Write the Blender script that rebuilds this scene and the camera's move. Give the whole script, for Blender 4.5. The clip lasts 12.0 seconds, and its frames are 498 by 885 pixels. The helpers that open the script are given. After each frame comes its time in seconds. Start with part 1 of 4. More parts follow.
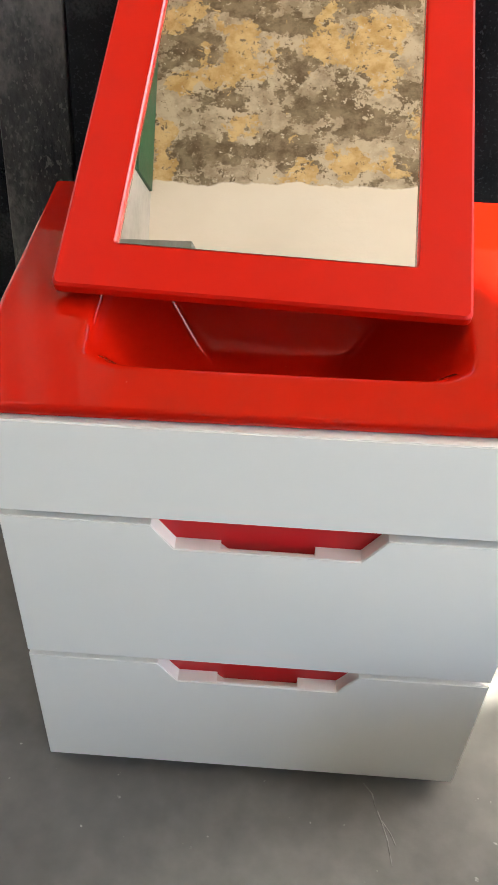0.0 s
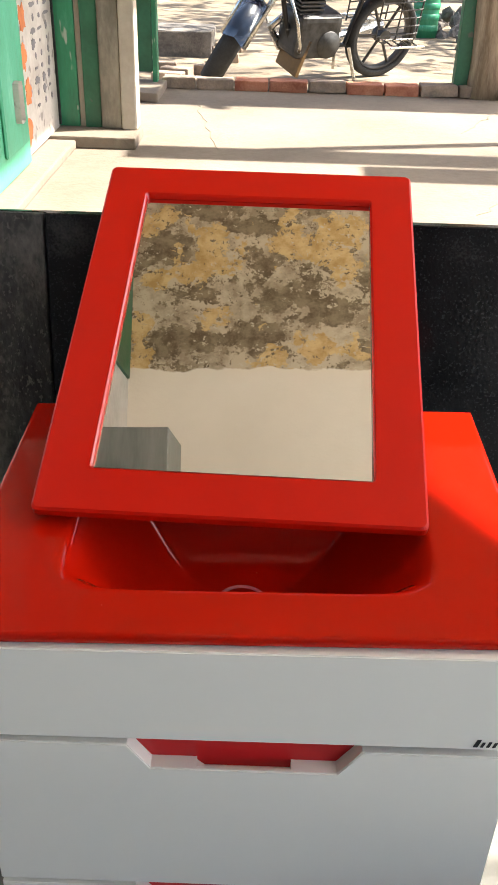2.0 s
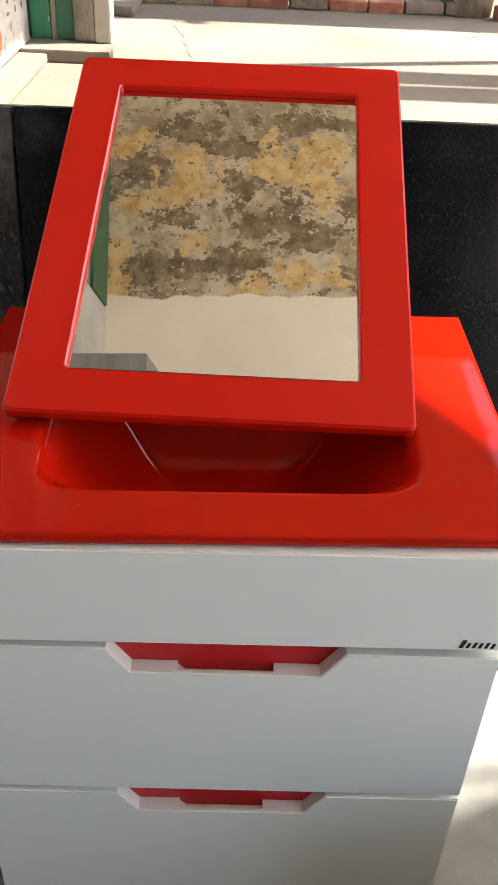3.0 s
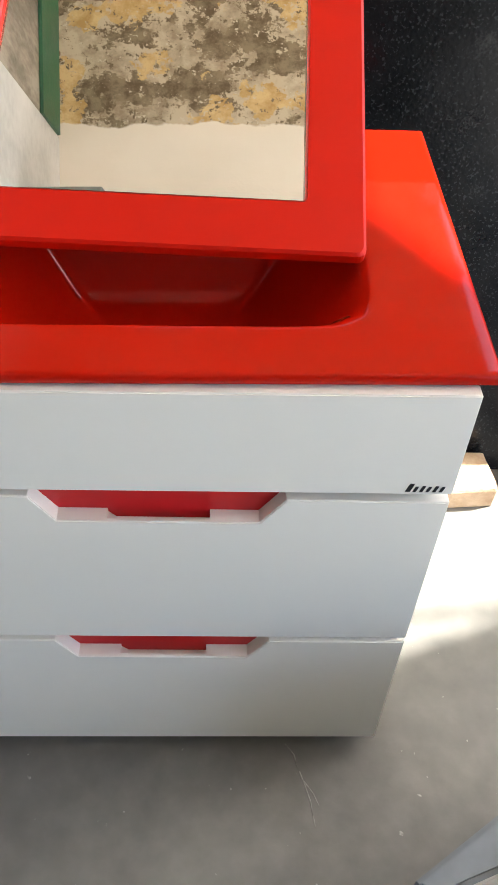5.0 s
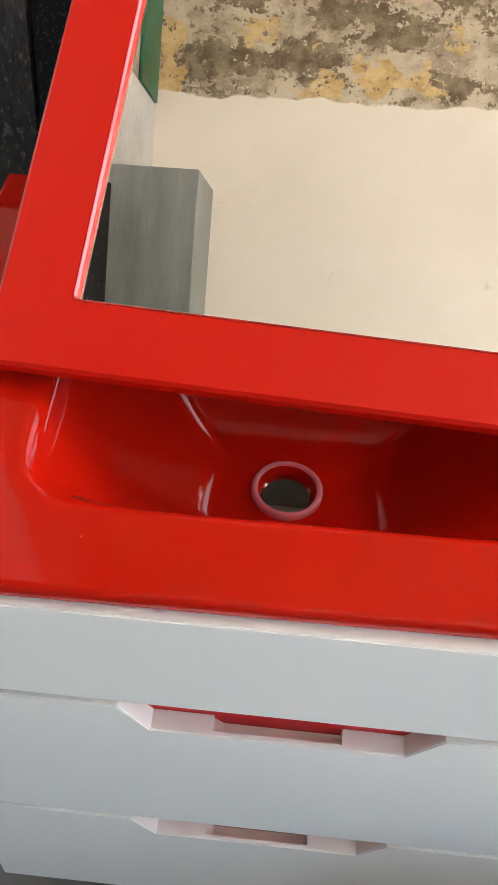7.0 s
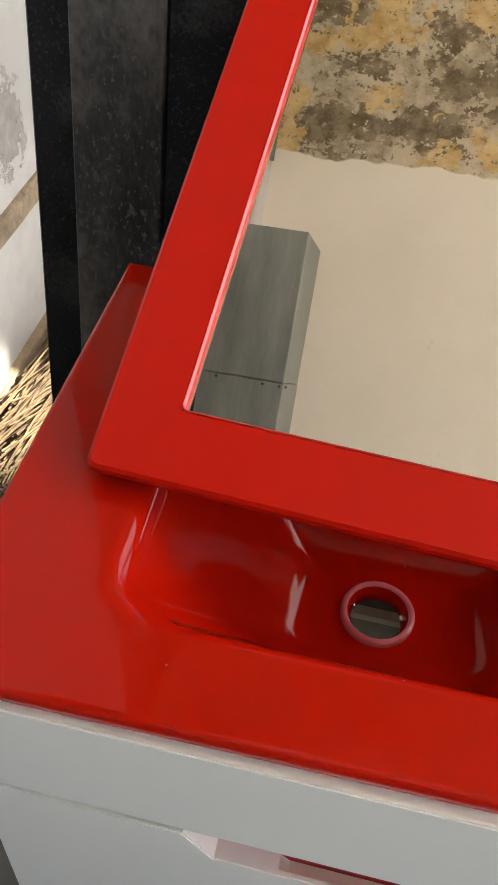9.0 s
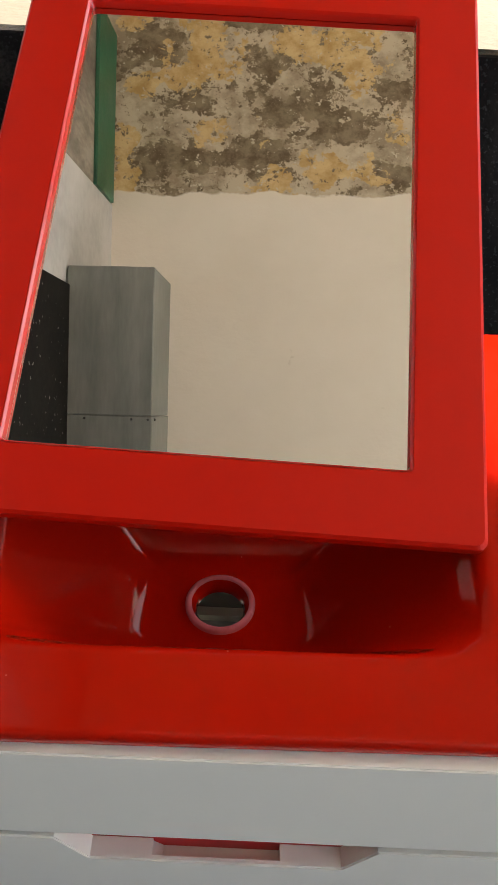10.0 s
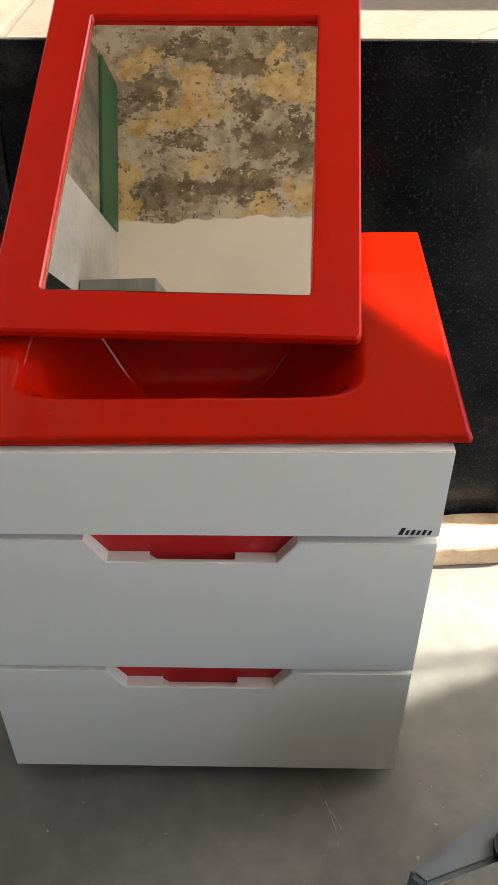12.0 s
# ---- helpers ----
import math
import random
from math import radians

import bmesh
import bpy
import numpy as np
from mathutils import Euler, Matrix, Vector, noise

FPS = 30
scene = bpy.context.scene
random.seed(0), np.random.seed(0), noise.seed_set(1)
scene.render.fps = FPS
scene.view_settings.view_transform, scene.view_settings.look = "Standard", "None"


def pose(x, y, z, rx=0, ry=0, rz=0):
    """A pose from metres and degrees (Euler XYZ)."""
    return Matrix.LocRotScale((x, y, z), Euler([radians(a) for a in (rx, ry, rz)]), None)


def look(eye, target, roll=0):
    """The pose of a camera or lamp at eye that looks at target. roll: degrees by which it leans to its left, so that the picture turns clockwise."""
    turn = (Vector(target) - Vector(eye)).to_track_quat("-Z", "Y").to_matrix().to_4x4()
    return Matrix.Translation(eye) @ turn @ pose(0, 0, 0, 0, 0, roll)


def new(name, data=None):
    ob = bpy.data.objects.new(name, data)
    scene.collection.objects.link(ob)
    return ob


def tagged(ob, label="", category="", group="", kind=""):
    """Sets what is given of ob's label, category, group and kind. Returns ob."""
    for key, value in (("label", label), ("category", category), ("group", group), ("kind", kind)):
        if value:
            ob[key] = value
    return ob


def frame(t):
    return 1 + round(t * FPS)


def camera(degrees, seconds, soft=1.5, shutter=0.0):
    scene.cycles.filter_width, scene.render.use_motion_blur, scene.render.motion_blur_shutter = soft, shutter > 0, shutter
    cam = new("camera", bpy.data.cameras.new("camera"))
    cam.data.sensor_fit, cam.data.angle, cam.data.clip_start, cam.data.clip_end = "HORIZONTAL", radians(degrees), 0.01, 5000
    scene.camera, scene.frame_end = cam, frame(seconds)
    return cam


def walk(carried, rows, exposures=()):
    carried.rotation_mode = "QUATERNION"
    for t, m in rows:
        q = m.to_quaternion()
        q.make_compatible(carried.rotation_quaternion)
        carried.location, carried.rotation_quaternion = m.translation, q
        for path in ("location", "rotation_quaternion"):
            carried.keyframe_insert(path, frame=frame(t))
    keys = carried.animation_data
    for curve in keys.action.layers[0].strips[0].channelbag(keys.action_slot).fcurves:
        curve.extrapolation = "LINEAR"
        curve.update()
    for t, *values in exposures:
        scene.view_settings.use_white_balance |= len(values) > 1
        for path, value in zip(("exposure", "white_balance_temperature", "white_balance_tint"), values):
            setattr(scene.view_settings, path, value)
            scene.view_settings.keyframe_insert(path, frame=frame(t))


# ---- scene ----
cam = camera(31.8, 12.0, soft=1.25)

PATH = [
    (0, (-0.013, -0.626, 1.221), (-0.046, 0.861, -0.116), 3.1),
    (0.5, (-0.008, -0.628, 1.238), (-0.012, 0.924, -0.024), 2.6),
    (1, (-0.005, -0.628, 1.255), (-0.002, 0.968, 0.05), 2.1),
    (1.5, (-0.001, -0.639, 1.285), (-0.003, 1.041, 0.199), 2.0),
    (2, (-0.002, -0.632, 1.296), (-0.011, 1.08, 0.262), 1.8),
    (2.5, (-0.006, -0.629, 1.279), (-0.005, 1.087, 0.252), 2.0),
    (3, (-0.003, -0.624, 1.239), (0.04, 1.011, 0.089), 2.7),
    (3.2, (0.002, -0.622, 1.221), (0.058, 0.975, 0.017), 2.9),
    (4.8, (0.04, -0.591, 1.175), (0.135, 0.823, -0.236), 3.9),
    (5, (0.043, -0.566, 1.18), (0.149, 0.842, -0.236), 4.1),
    (5.5, (0.065, -0.468, 1.179), (0.317, 0.935, -0.225), 5.7),
    (6, (0.079, -0.363, 1.188), (0.54, 0.988, -0.212), 9.4),
    (6.5, (0.032, -0.307, 1.182), (0.376, 1.03, -0.265), 7.8),
    (7, (-0.039, -0.284, 1.174), (-0.063, 1.039, -0.326), 5.2),
    (7.2, (-0.069, -0.280, 1.175), (-0.199, 1.029, -0.331), 4.8),
    (8.8, (-0.075, -0.236, 1.198), (-0.367, 1.091, -0.27), 4.3),
    (9, (-0.065, -0.228, 1.202), (-0.286, 1.135, -0.245), 4.9),
    (9.5, (-0.024, -0.231, 1.215), (-0.093, 1.178, -0.202), 4.3),
    (10, (0.007, -0.276, 1.23), (0.016, 1.171, -0.15), 3.1),
    (10.5, (0.001, -0.359, 1.253), (0.03, 1.131, -0.081), 2.2),
    (11, (0.016, -0.461, 1.255), (0.021, 1.046, -0.06), 1.5),
    (11.5, (0.054, -0.598, 1.272), (0.053, 0.932, -0.017), 1.4),
    (12, (0.082, -0.709, 1.28), (0.055, 0.822, -0.007), -0.1),
]
walk(cam, [(t, look(eye, target, roll)) for t, eye, target, roll in PATH], [(0.0, 2.70, 6500, 5.5), (1.0, 2.55, 6550, 5.5), (1.5, 2.20, 6650, 5.5), (2.0, 2.15, 6650, 5.5), (3.0, 2.15, 6600, 5.5), (5.0, 2.60, 6450, 5.5), (6.0, 2.30, 6600, 5.5), (7.0, 2.60, 6300, 5.5), (8.8, 2.40, 6600, 5.5), (9.2, 1.93, 6700, 5.5), (10.5, 1.88, 6700, 5.5), (12.0, 1.86, 6750, 5.5)])

# ---- light ----
SUN = Vector((0.80, 0.20, 1.0)).normalized()
world = bpy.data.worlds.new("sky")
scene.world = world
world.use_nodes = True
wn = world.node_tree
sky = wn.nodes.new("ShaderNodeTexSky")
sky.sky_type = 'NISHITA'
sky.sun_disc = False
sky.air_density, sky.dust_density = 0.8, 3.0
sky.sun_elevation = math.asin(SUN.z)
sky.sun_rotation = math.atan2(SUN.x, SUN.y)
wn.links.new(sky.outputs[0], wn.nodes["Background"].inputs[0])
wn.nodes["Background"].inputs[1].default_value = 0.13
sun_data = bpy.data.lights.new("sun", 'SUN')
sun_data.energy, sun_data.angle, sun_data.color = 5.0, radians(0.55), (1.0, 0.92, 0.83)
sun = new("sun", sun_data)
sun.matrix_world = look((SUN * 30)[:], (0, 0, 0))


# ---- materials ----
def material(name, stops, rough=0.5, metal=0.0, scale=4.0, fine=60.0, bump=0.0, bump_scale=80.0,
             coat=0.0, spec=0.5, stretch=(1, 1, 1), rough_var=0.08, speck=None, random_tint=0.0):
    """Principled surface whose colour runs over stops (position, colour) by noise at two scales."""
    m = bpy.data.materials.new(name)
    m.use_nodes = True
    nt = m.node_tree
    N, L = nt.nodes, nt.links
    b = N["Principled BSDF"]
    tc = N.new("ShaderNodeTexCoord")
    mp = N.new("ShaderNodeMapping")
    mp.inputs["Scale"].default_value = stretch
    L.new(tc.outputs["Object"], mp.inputs[0])
    n1 = N.new("ShaderNodeTexNoise")
    n1.inputs["Scale"].default_value, n1.inputs["Detail"].default_value = scale, 5
    n2 = N.new("ShaderNodeTexNoise")
    n2.inputs["Scale"].default_value, n2.inputs["Detail"].default_value = fine, 3
    for n in (n1, n2):
        L.new(mp.outputs[0], n.inputs["Vector"])
    add = N.new("ShaderNodeMath")
    add.operation = 'MULTIPLY_ADD'
    add.inputs[1].default_value = 0.3
    L.new(n2.outputs[0], add.inputs[0])
    sub = N.new("ShaderNodeMath")
    sub.operation = 'SUBTRACT'
    sub.inputs[1].default_value = 0.15
    L.new(n1.outputs[0], sub.inputs[0])
    L.new(sub.outputs[0], add.inputs[2])
    ramp = N.new("ShaderNodeValToRGB")
    while len(ramp.color_ramp.elements) < len(stops):
        ramp.color_ramp.elements.new(0.5)
    for e, (p, c) in zip(ramp.color_ramp.elements, stops):
        e.position, e.color = p, (*c, 1)
    L.new(add.outputs[0], ramp.inputs[0])
    colour = ramp.outputs[0]
    if speck:
        sp_scale, sp_edge, sp_colour = speck
        n3 = N.new("ShaderNodeTexNoise")
        n3.inputs["Scale"].default_value, n3.inputs["Detail"].default_value = sp_scale, 2
        L.new(mp.outputs[0], n3.inputs["Vector"])
        th = N.new("ShaderNodeMapRange")
        th.inputs[1].default_value, th.inputs[2].default_value = sp_edge, sp_edge + 0.05
        L.new(n3.outputs[0], th.inputs[0])
        mx = N.new("ShaderNodeMix")
        mx.data_type = 'RGBA'
        L.new(th.outputs[0], mx.inputs[0])
        L.new(colour, mx.inputs[6])
        mx.inputs[7].default_value = (*sp_colour, 1)
        colour = mx.outputs[2]
    if random_tint:
        oi = N.new("ShaderNodeObjectInfo")
        mr = N.new("ShaderNodeMapRange")
        mr.inputs[3].default_value, mr.inputs[4].default_value = 1 - random_tint, 1 + random_tint
        L.new(oi.outputs["Random"], mr.inputs[0])
        hs = N.new("ShaderNodeHueSaturation")
        L.new(mr.outputs[0], hs.inputs["Value"])
        L.new(colour, hs.inputs["Color"])
        colour = hs.outputs[0]
    L.new(colour, b.inputs["Base Color"])
    rr = N.new("ShaderNodeMapRange")
    rr.inputs[1].default_value, rr.inputs[2].default_value = 0.3, 0.7
    rr.inputs[3].default_value, rr.inputs[4].default_value = max(0.02, rough - rough_var), min(1, rough + rough_var)
    L.new(n1.outputs[0], rr.inputs[0])
    L.new(rr.outputs[0], b.inputs["Roughness"])
    b.inputs["Metallic"].default_value = metal
    b.inputs["Coat Weight"].default_value = coat
    b.inputs["Coat Roughness"].default_value = 0.03
    b.inputs["Specular IOR Level"].default_value = spec
    if bump:
        n4 = N.new("ShaderNodeTexNoise")
        n4.inputs["Scale"].default_value, n4.inputs["Detail"].default_value = bump_scale, 5
        L.new(mp.outputs[0], n4.inputs["Vector"])
        bp = N.new("ShaderNodeBump")
        bp.inputs["Strength"].default_value, bp.inputs["Distance"].default_value = bump, 0.01
        L.new(n4.outputs[0], bp.inputs["Height"])
        L.new(bp.outputs[0], b.inputs["Normal"])
    return m


def tones(c, spread=0.12):
    """Two stops a little darker and lighter than a colour."""
    return [(0.3, tuple(v * (1 - spread) for v in c)), (0.7, tuple(min(1, v * (1 + spread)) for v in c))]


M = {}
M["white"] = material("white_lacquer", tones((0.86, 0.85, 0.795), 0.008), 0.36, scale=3, fine=90, rough_var=0.0, bump=0.012, bump_scale=500)
M["carcass"] = material("grey_board", tones((0.30, 0.30, 0.29), 0.08), 0.6)
M["red"] = material("red_lacquer", tones((0.58, 0.0085, 0.002), 0.03), 0.36, scale=3, fine=30, rough_var=0.0, spec=0.22, bump=0.015, bump_scale=350)
M["gloss_red"] = material("polished_red_edge", tones((0.66, 0.02, 0.02), 0.03), 0.12, scale=6, rough_var=0.0, spec=0.6, coat=0.3)
M["pull_red"] = material("red_plastic", tones((0.56, 0.012, 0.016), 0.04), 0.35, scale=6)
M["basin"] = material("red_glazed_resin", tones((0.45, 0.0075, 0.002), 0.05), 0.045, scale=5, fine=30, rough_var=0.0, spec=0.24,
                      speck=(150, 0.79, (0.75, 0.35, 0.3)))
M["ring"] = material("pink_translucent_rim", tones((0.62, 0.16, 0.20), 0.1), 0.2, scale=60)
M["soot"] = material("sooty_board", [(0.3, (0.006, 0.006, 0.006)), (0.7, (0.02, 0.018, 0.016))], 0.9, spec=0.1, scale=9, speck=(40, 0.68, (0.25, 0.24, 0.22)))
M["black"] = material("black_paint", tones((0.012, 0.012, 0.013), 0.3), 0.4)
M["ink"] = material("black_ink", tones((0.015, 0.015, 0.018), 0.2), 0.5)
M["slab"] = material("black_granite", [(0.3, (0.004, 0.004, 0.0045)), (0.6, (0.010, 0.010, 0.011)), (0.8, (0.05, 0.05, 0.05))],
                     0.15, scale=9, fine=260, rough_var=0.05, bump=0.05, bump_scale=160, spec=0.18, speck=(230, 0.60, (0.024, 0.0255, 0.028)))
M["slab_dull"] = material("dusty_granite", [(0.3, (0.016, 0.0165, 0.017)), (0.48, (0.042, 0.041, 0.040)), (0.64, (0.12, 0.112, 0.100))],
                          0.5, spec=0.25, scale=9, fine=120, bump=0.5, bump_scale=110, stretch=(1, 1, 0.6), speck=(190, 0.60, (0.09, 0.085, 0.078)))
M["floor"] = material("grey_cement_floor", [(0.25, (0.095, 0.096, 0.09)), (0.5, (0.165, 0.162, 0.152)), (0.75, (0.26, 0.252, 0.235))],
                      0.42, scale=2.2, fine=25, bump=0.06, bump_scale=40, speck=(62, 0.725, (0.45, 0.44, 0.41)), rough_var=0.15)
M["brick"] = material("fired_brick", [(0.3, (0.34, 0.11, 0.06)), (0.55, (0.48, 0.20, 0.12)), (0.8, (0.58, 0.31, 0.21))],
                      0.85, scale=9, fine=90, bump=0.5, bump_scale=70, random_tint=0.2)
M["pale_brick"] = material("pale_dusty_brick", [(0.3, (0.42, 0.27, 0.16)), (0.55, (0.60, 0.45, 0.31)), (0.8, (0.70, 0.58, 0.44))],
                           0.85, scale=9, fine=90, bump=0.5, bump_scale=70)
M["grey_brick"] = material("weathered_brick", [(0.3, (0.19, 0.15, 0.12)), (0.6, (0.33, 0.25, 0.19)), (0.8, (0.44, 0.34, 0.26))],
                           0.9, scale=14, fine=90, bump=0.5, random_tint=0.25)
M["steel"] = material("galvanised_sheet", [(0.3, (0.165, 0.178, 0.165)), (0.7, (0.265, 0.275, 0.255))], 0.5, metal=0.25,
                      scale=5, fine=30, stretch=(3, 0.5, 1), bump=0.03)
M["plaster"] = material("sunlit_plaster", [(0.3, (0.34, 0.29, 0.235)), (0.7, (0.48, 0.43, 0.365))], 0.9, scale=3, fine=40, bump=0.2)
M["concrete"] = material("yard_concrete", [(0.2, (0.13, 0.104, 0.080)), (0.5, (0.195, 0.161, 0.128)), (0.8, (0.25, 0.209, 0.168))],
                         0.9, scale=1.7, fine=30, bump=0.25, bump_scale=60)
# light tone for the unseen court, chosen to throw sun back up
M["bounce_cement"] = material("pale_bounce_cement", [(0.25, (0.42, 0.42, 0.41)), (0.75, (0.56, 0.56, 0.545))], 0.9, scale=1.5, fine=25, bump=0.1)
M["leaf"] = material("green_leaf", [(0.3, (0.035, 0.075, 0.02)), (0.7, (0.07, 0.13, 0.035))], 0.5, scale=6)
M["old_board"] = material("old_dark_board", [(0.3, (0.035, 0.022, 0.013)), (0.7, (0.11, 0.075, 0.045))], 0.85, scale=12, fine=90, bump=0.5, stretch=(1, 1, 0.3))
M["soil"] = material("dark_crumbly_soil", [(0.3, (0.018, 0.013, 0.009)), (0.7, (0.075, 0.055, 0.038))], 0.95, scale=25, fine=140, bump=0.8, bump_scale=90)
M["sand"] = material("sandy_mortar", [(0.3, (0.20, 0.15, 0.095)), (0.7, (0.42, 0.34, 0.235))], 0.95, scale=14, fine=90, bump=0.6, bump_scale=70)
M["earth"] = material("dry_earth", [(0.25, (0.09, 0.07, 0.05)), (0.5, (0.19, 0.15, 0.105)), (0.75, (0.30, 0.245, 0.175))],
                      0.95, scale=2.2, fine=30, bump=0.6, bump_scale=25)
M["pillar"] = material("grey_weathered_pillar", [(0.3, (0.11, 0.095, 0.075)), (0.5, (0.20, 0.175, 0.14)), (0.7, (0.36, 0.32, 0.26))], 0.9, scale=6, fine=50, bump=0.3, stretch=(1, 1, 0.4))
M["wood"] = material("weathered_trunk", [(0.3, (0.20, 0.14, 0.09)), (0.7, (0.46, 0.36, 0.26))], 0.85, scale=7, fine=60, bump=0.6, bump_scale=30, stretch=(3, 3, 0.5))
M["green"] = material("green_door_paint", [(0.25, (0.02, 0.14, 0.07)), (0.6, (0.03, 0.24, 0.12)), (0.85, (0.10, 0.36, 0.22))],
                      0.4, scale=6, fine=50, bump=0.08, stretch=(2, 2, 0.6), speck=(11, 0.64, (0.42, 0.47, 0.40)))
M["dark_green"] = material("dark_green_paint", [(0.3, (0.014, 0.085, 0.045)), (0.7, (0.03, 0.15, 0.08))], 0.45, scale=6, bump=0.08, speck=(14, 0.68, (0.10, 0.11, 0.09)))
M["poster"] = material("faded_painted_panel", [(0.3, (0.42, 0.38, 0.34)), (0.7, (0.62, 0.58, 0.54))], 0.8, scale=7, fine=60, speck=(16, 0.63, (0.30, 0.27, 0.25)))
M["orange"] = material("orange_paint", tones((0.62, 0.20, 0.07), 0.2), 0.8, scale=14)
M["grime"] = material("grey_ink", tones((0.20, 0.19, 0.20), 0.2), 0.8, scale=14)
M["straw"] = material("dry_straw", [(0.3, (0.07, 0.045, 0.025)), (0.7, (0.31, 0.22, 0.12))], 0.7, scale=20)
M["rubber"] = material("tyre_rubber", tones((0.025, 0.026, 0.027), 0.3), 0.8, scale=30, bump=0.4, bump_scale=60)
M["chrome"] = material("worn_chrome", tones((0.55, 0.55, 0.54), 0.1), 0.25, metal=1.0, scale=20)
M["engine"] = material("oily_alloy", tones((0.06, 0.06, 0.06), 0.4), 0.5, metal=0.5, scale=20)
M["navy"] = material("navy_mudguard", tones((0.02, 0.035, 0.07), 0.2), 0.25, coat=0.4)
M["tank_red"] = material("crimson_side_panel", tones((0.35, 0.01, 0.03), 0.1), 0.25, coat=0.5)
M["seat"] = material("black_seat_vinyl", tones((0.02, 0.02, 0.022), 0.2), 0.5)
M["silver"] = material("silver_stripe", tones((0.6, 0.6, 0.62), 0.1), 0.35, metal=0.4)
M["card"] = material("brown_board", tones((0.24, 0.15, 0.07), 0.2), 0.85, scale=9)
# bleached door green, lightened further for the sun falling on the door
M["pale_green"] = material("bleached_and_sunlit_green_paint", [(0.25, (0.05, 0.30, 0.17)), (0.6, (0.10, 0.42, 0.27)), (0.85, (0.26, 0.55, 0.42))],
                           0.5, scale=5, fine=50, bump=0.08, stretch=(2, 2, 0.6))
M["ceramic"] = material("dusty_white_block", [(0.3, (0.42, 0.42, 0.41)), (0.7, (0.60, 0.60, 0.58))], 0.7, scale=8, fine=70, bump=0.25, bump_scale=130)
# blue-grey that carries the shade on the block's rounded edge
M["block_edge_shade"] = material("blue_grey_edge_shade", tones((0.16, 0.18, 0.20), 0.15), 0.55, scale=8)
M["gravel"] = material("dark_gravel", [(0.3, (0.06, 0.055, 0.05)), (0.7, (0.20, 0.18, 0.16))], 0.95, scale=12, fine=60, bump=0.6)

mirror_glass = bpy.data.materials.new("mirror_glass")
mirror_glass.use_nodes = True
mb = mirror_glass.node_tree.nodes["Principled BSDF"]
mb.inputs["Base Color"].default_value = (0.86, 0.855, 0.845, 1)
mb.inputs["Metallic"].default_value, mb.inputs["Roughness"].default_value = 1.0, 0.0


def flaking(name, edge):
    """Fresh cream paint up to a ragged line along y, and beyond it old grey, brown and ochre layers that flake."""
    m = bpy.data.materials.new(name)
    m.use_nodes = True
    nt = m.node_tree
    N, L = nt.nodes, nt.links
    b = N["Principled BSDF"]
    b.inputs["Roughness"].default_value = 0.9
    tc = N.new("ShaderNodeTexCoord")

    def field(scale, offset, detail=8, rough=0.6, stretch=(0.95, 1.08, 1)):
        mp = N.new("ShaderNodeMapping")
        mp.inputs["Location"].default_value, mp.inputs["Scale"].default_value = offset, stretch
        L.new(tc.outputs["Object"], mp.inputs[0])
        n = N.new("ShaderNodeTexNoise")
        n.inputs["Scale"].default_value, n.inputs["Detail"].default_value, n.inputs["Roughness"].default_value = scale, detail, rough
        L.new(mp.outputs[0], n.inputs["Vector"])
        return n.outputs[0]

    def step(value, lo, width=0.02):
        r = N.new("ShaderNodeMapRange")
        r.inputs[1].default_value, r.inputs[2].default_value = lo, lo + width
        L.new(value, r.inputs[0])
        return r.outputs[0]

    def mix(fac, one, two):
        x = N.new("ShaderNodeMix")
        x.data_type = 'RGBA'
        L.new(fac, x.inputs[0])
        for sock, v in ((x.inputs[6], one), (x.inputs[7], two)):
            if isinstance(v, tuple):
                sock.default_value = (*v, 1)
            else:
                L.new(v, sock)
        return x.outputs[2]

    def patches(spots):
        """Height of a soft mound over each spot (x, y, half length, half width)."""
        total = None
        for x, y, rx, ry in spots:
            mp = N.new("ShaderNodeMapping")
            mp.inputs["Location"].default_value, mp.inputs["Scale"].default_value = (-x / rx, -y / ry, 0), (1 / rx, 1 / ry, 0)
            L.new(tc.outputs["Object"], mp.inputs[0])
            ln = N.new("ShaderNodeVectorMath")
            ln.operation = 'LENGTH'
            L.new(mp.outputs[0], ln.inputs[0])
            mr = N.new("ShaderNodeMapRange")
            mr.inputs[1].default_value, mr.inputs[2].default_value, mr.inputs[3].default_value, mr.inputs[4].default_value = 0.0, 1.8, 1.0, 0.0
            L.new(ln.outputs["Value"], mr.inputs[0])
            if total is None:
                total = mr.outputs[0]
            else:
                mx = N.new("ShaderNodeMath")
                mx.operation = 'MAXIMUM'
                L.new(total, mx.inputs[0])
                L.new(mr.outputs[0], mx.inputs[1])
                total = mx.outputs[0]
        return total

    def ragged(spots, scale, offset, amount):
        """The mounds with noise on them, so that a step cuts a torn outline."""
        ma = N.new("ShaderNodeMath")
        ma.operation = 'MULTIPLY_ADD'
        ma.inputs[1].default_value = amount
        L.new(field(scale, offset, 10, 0.68), ma.inputs[0])
        L.new(patches(spots), ma.inputs[2])
        return ma.outputs[0]

    ochre_spots = [(-0.35, 1.77, 0.13, 0.10), (-0.46, 1.66, 0.12, 0.06), (-0.62, 1.93, 0.10, 0.06), (0.05, 1.83, 0.15, 0.10), (0.28, 1.88, 0.16, 0.09),
                   (0.29, 1.70, 0.09, 0.09), (-0.32, 1.44, 0.10, 0.05), (-0.03, 1.235, 0.10, 0.05), (0.15, 1.29, 0.14, 0.06), (0.33, 1.28, 0.09, 0.06),
                   (-0.69, 1.30, 0.05, 0.13), (-0.63, 1.62, 0.06, 0.05), (0.48, 1.42, 0.05, 0.05)]
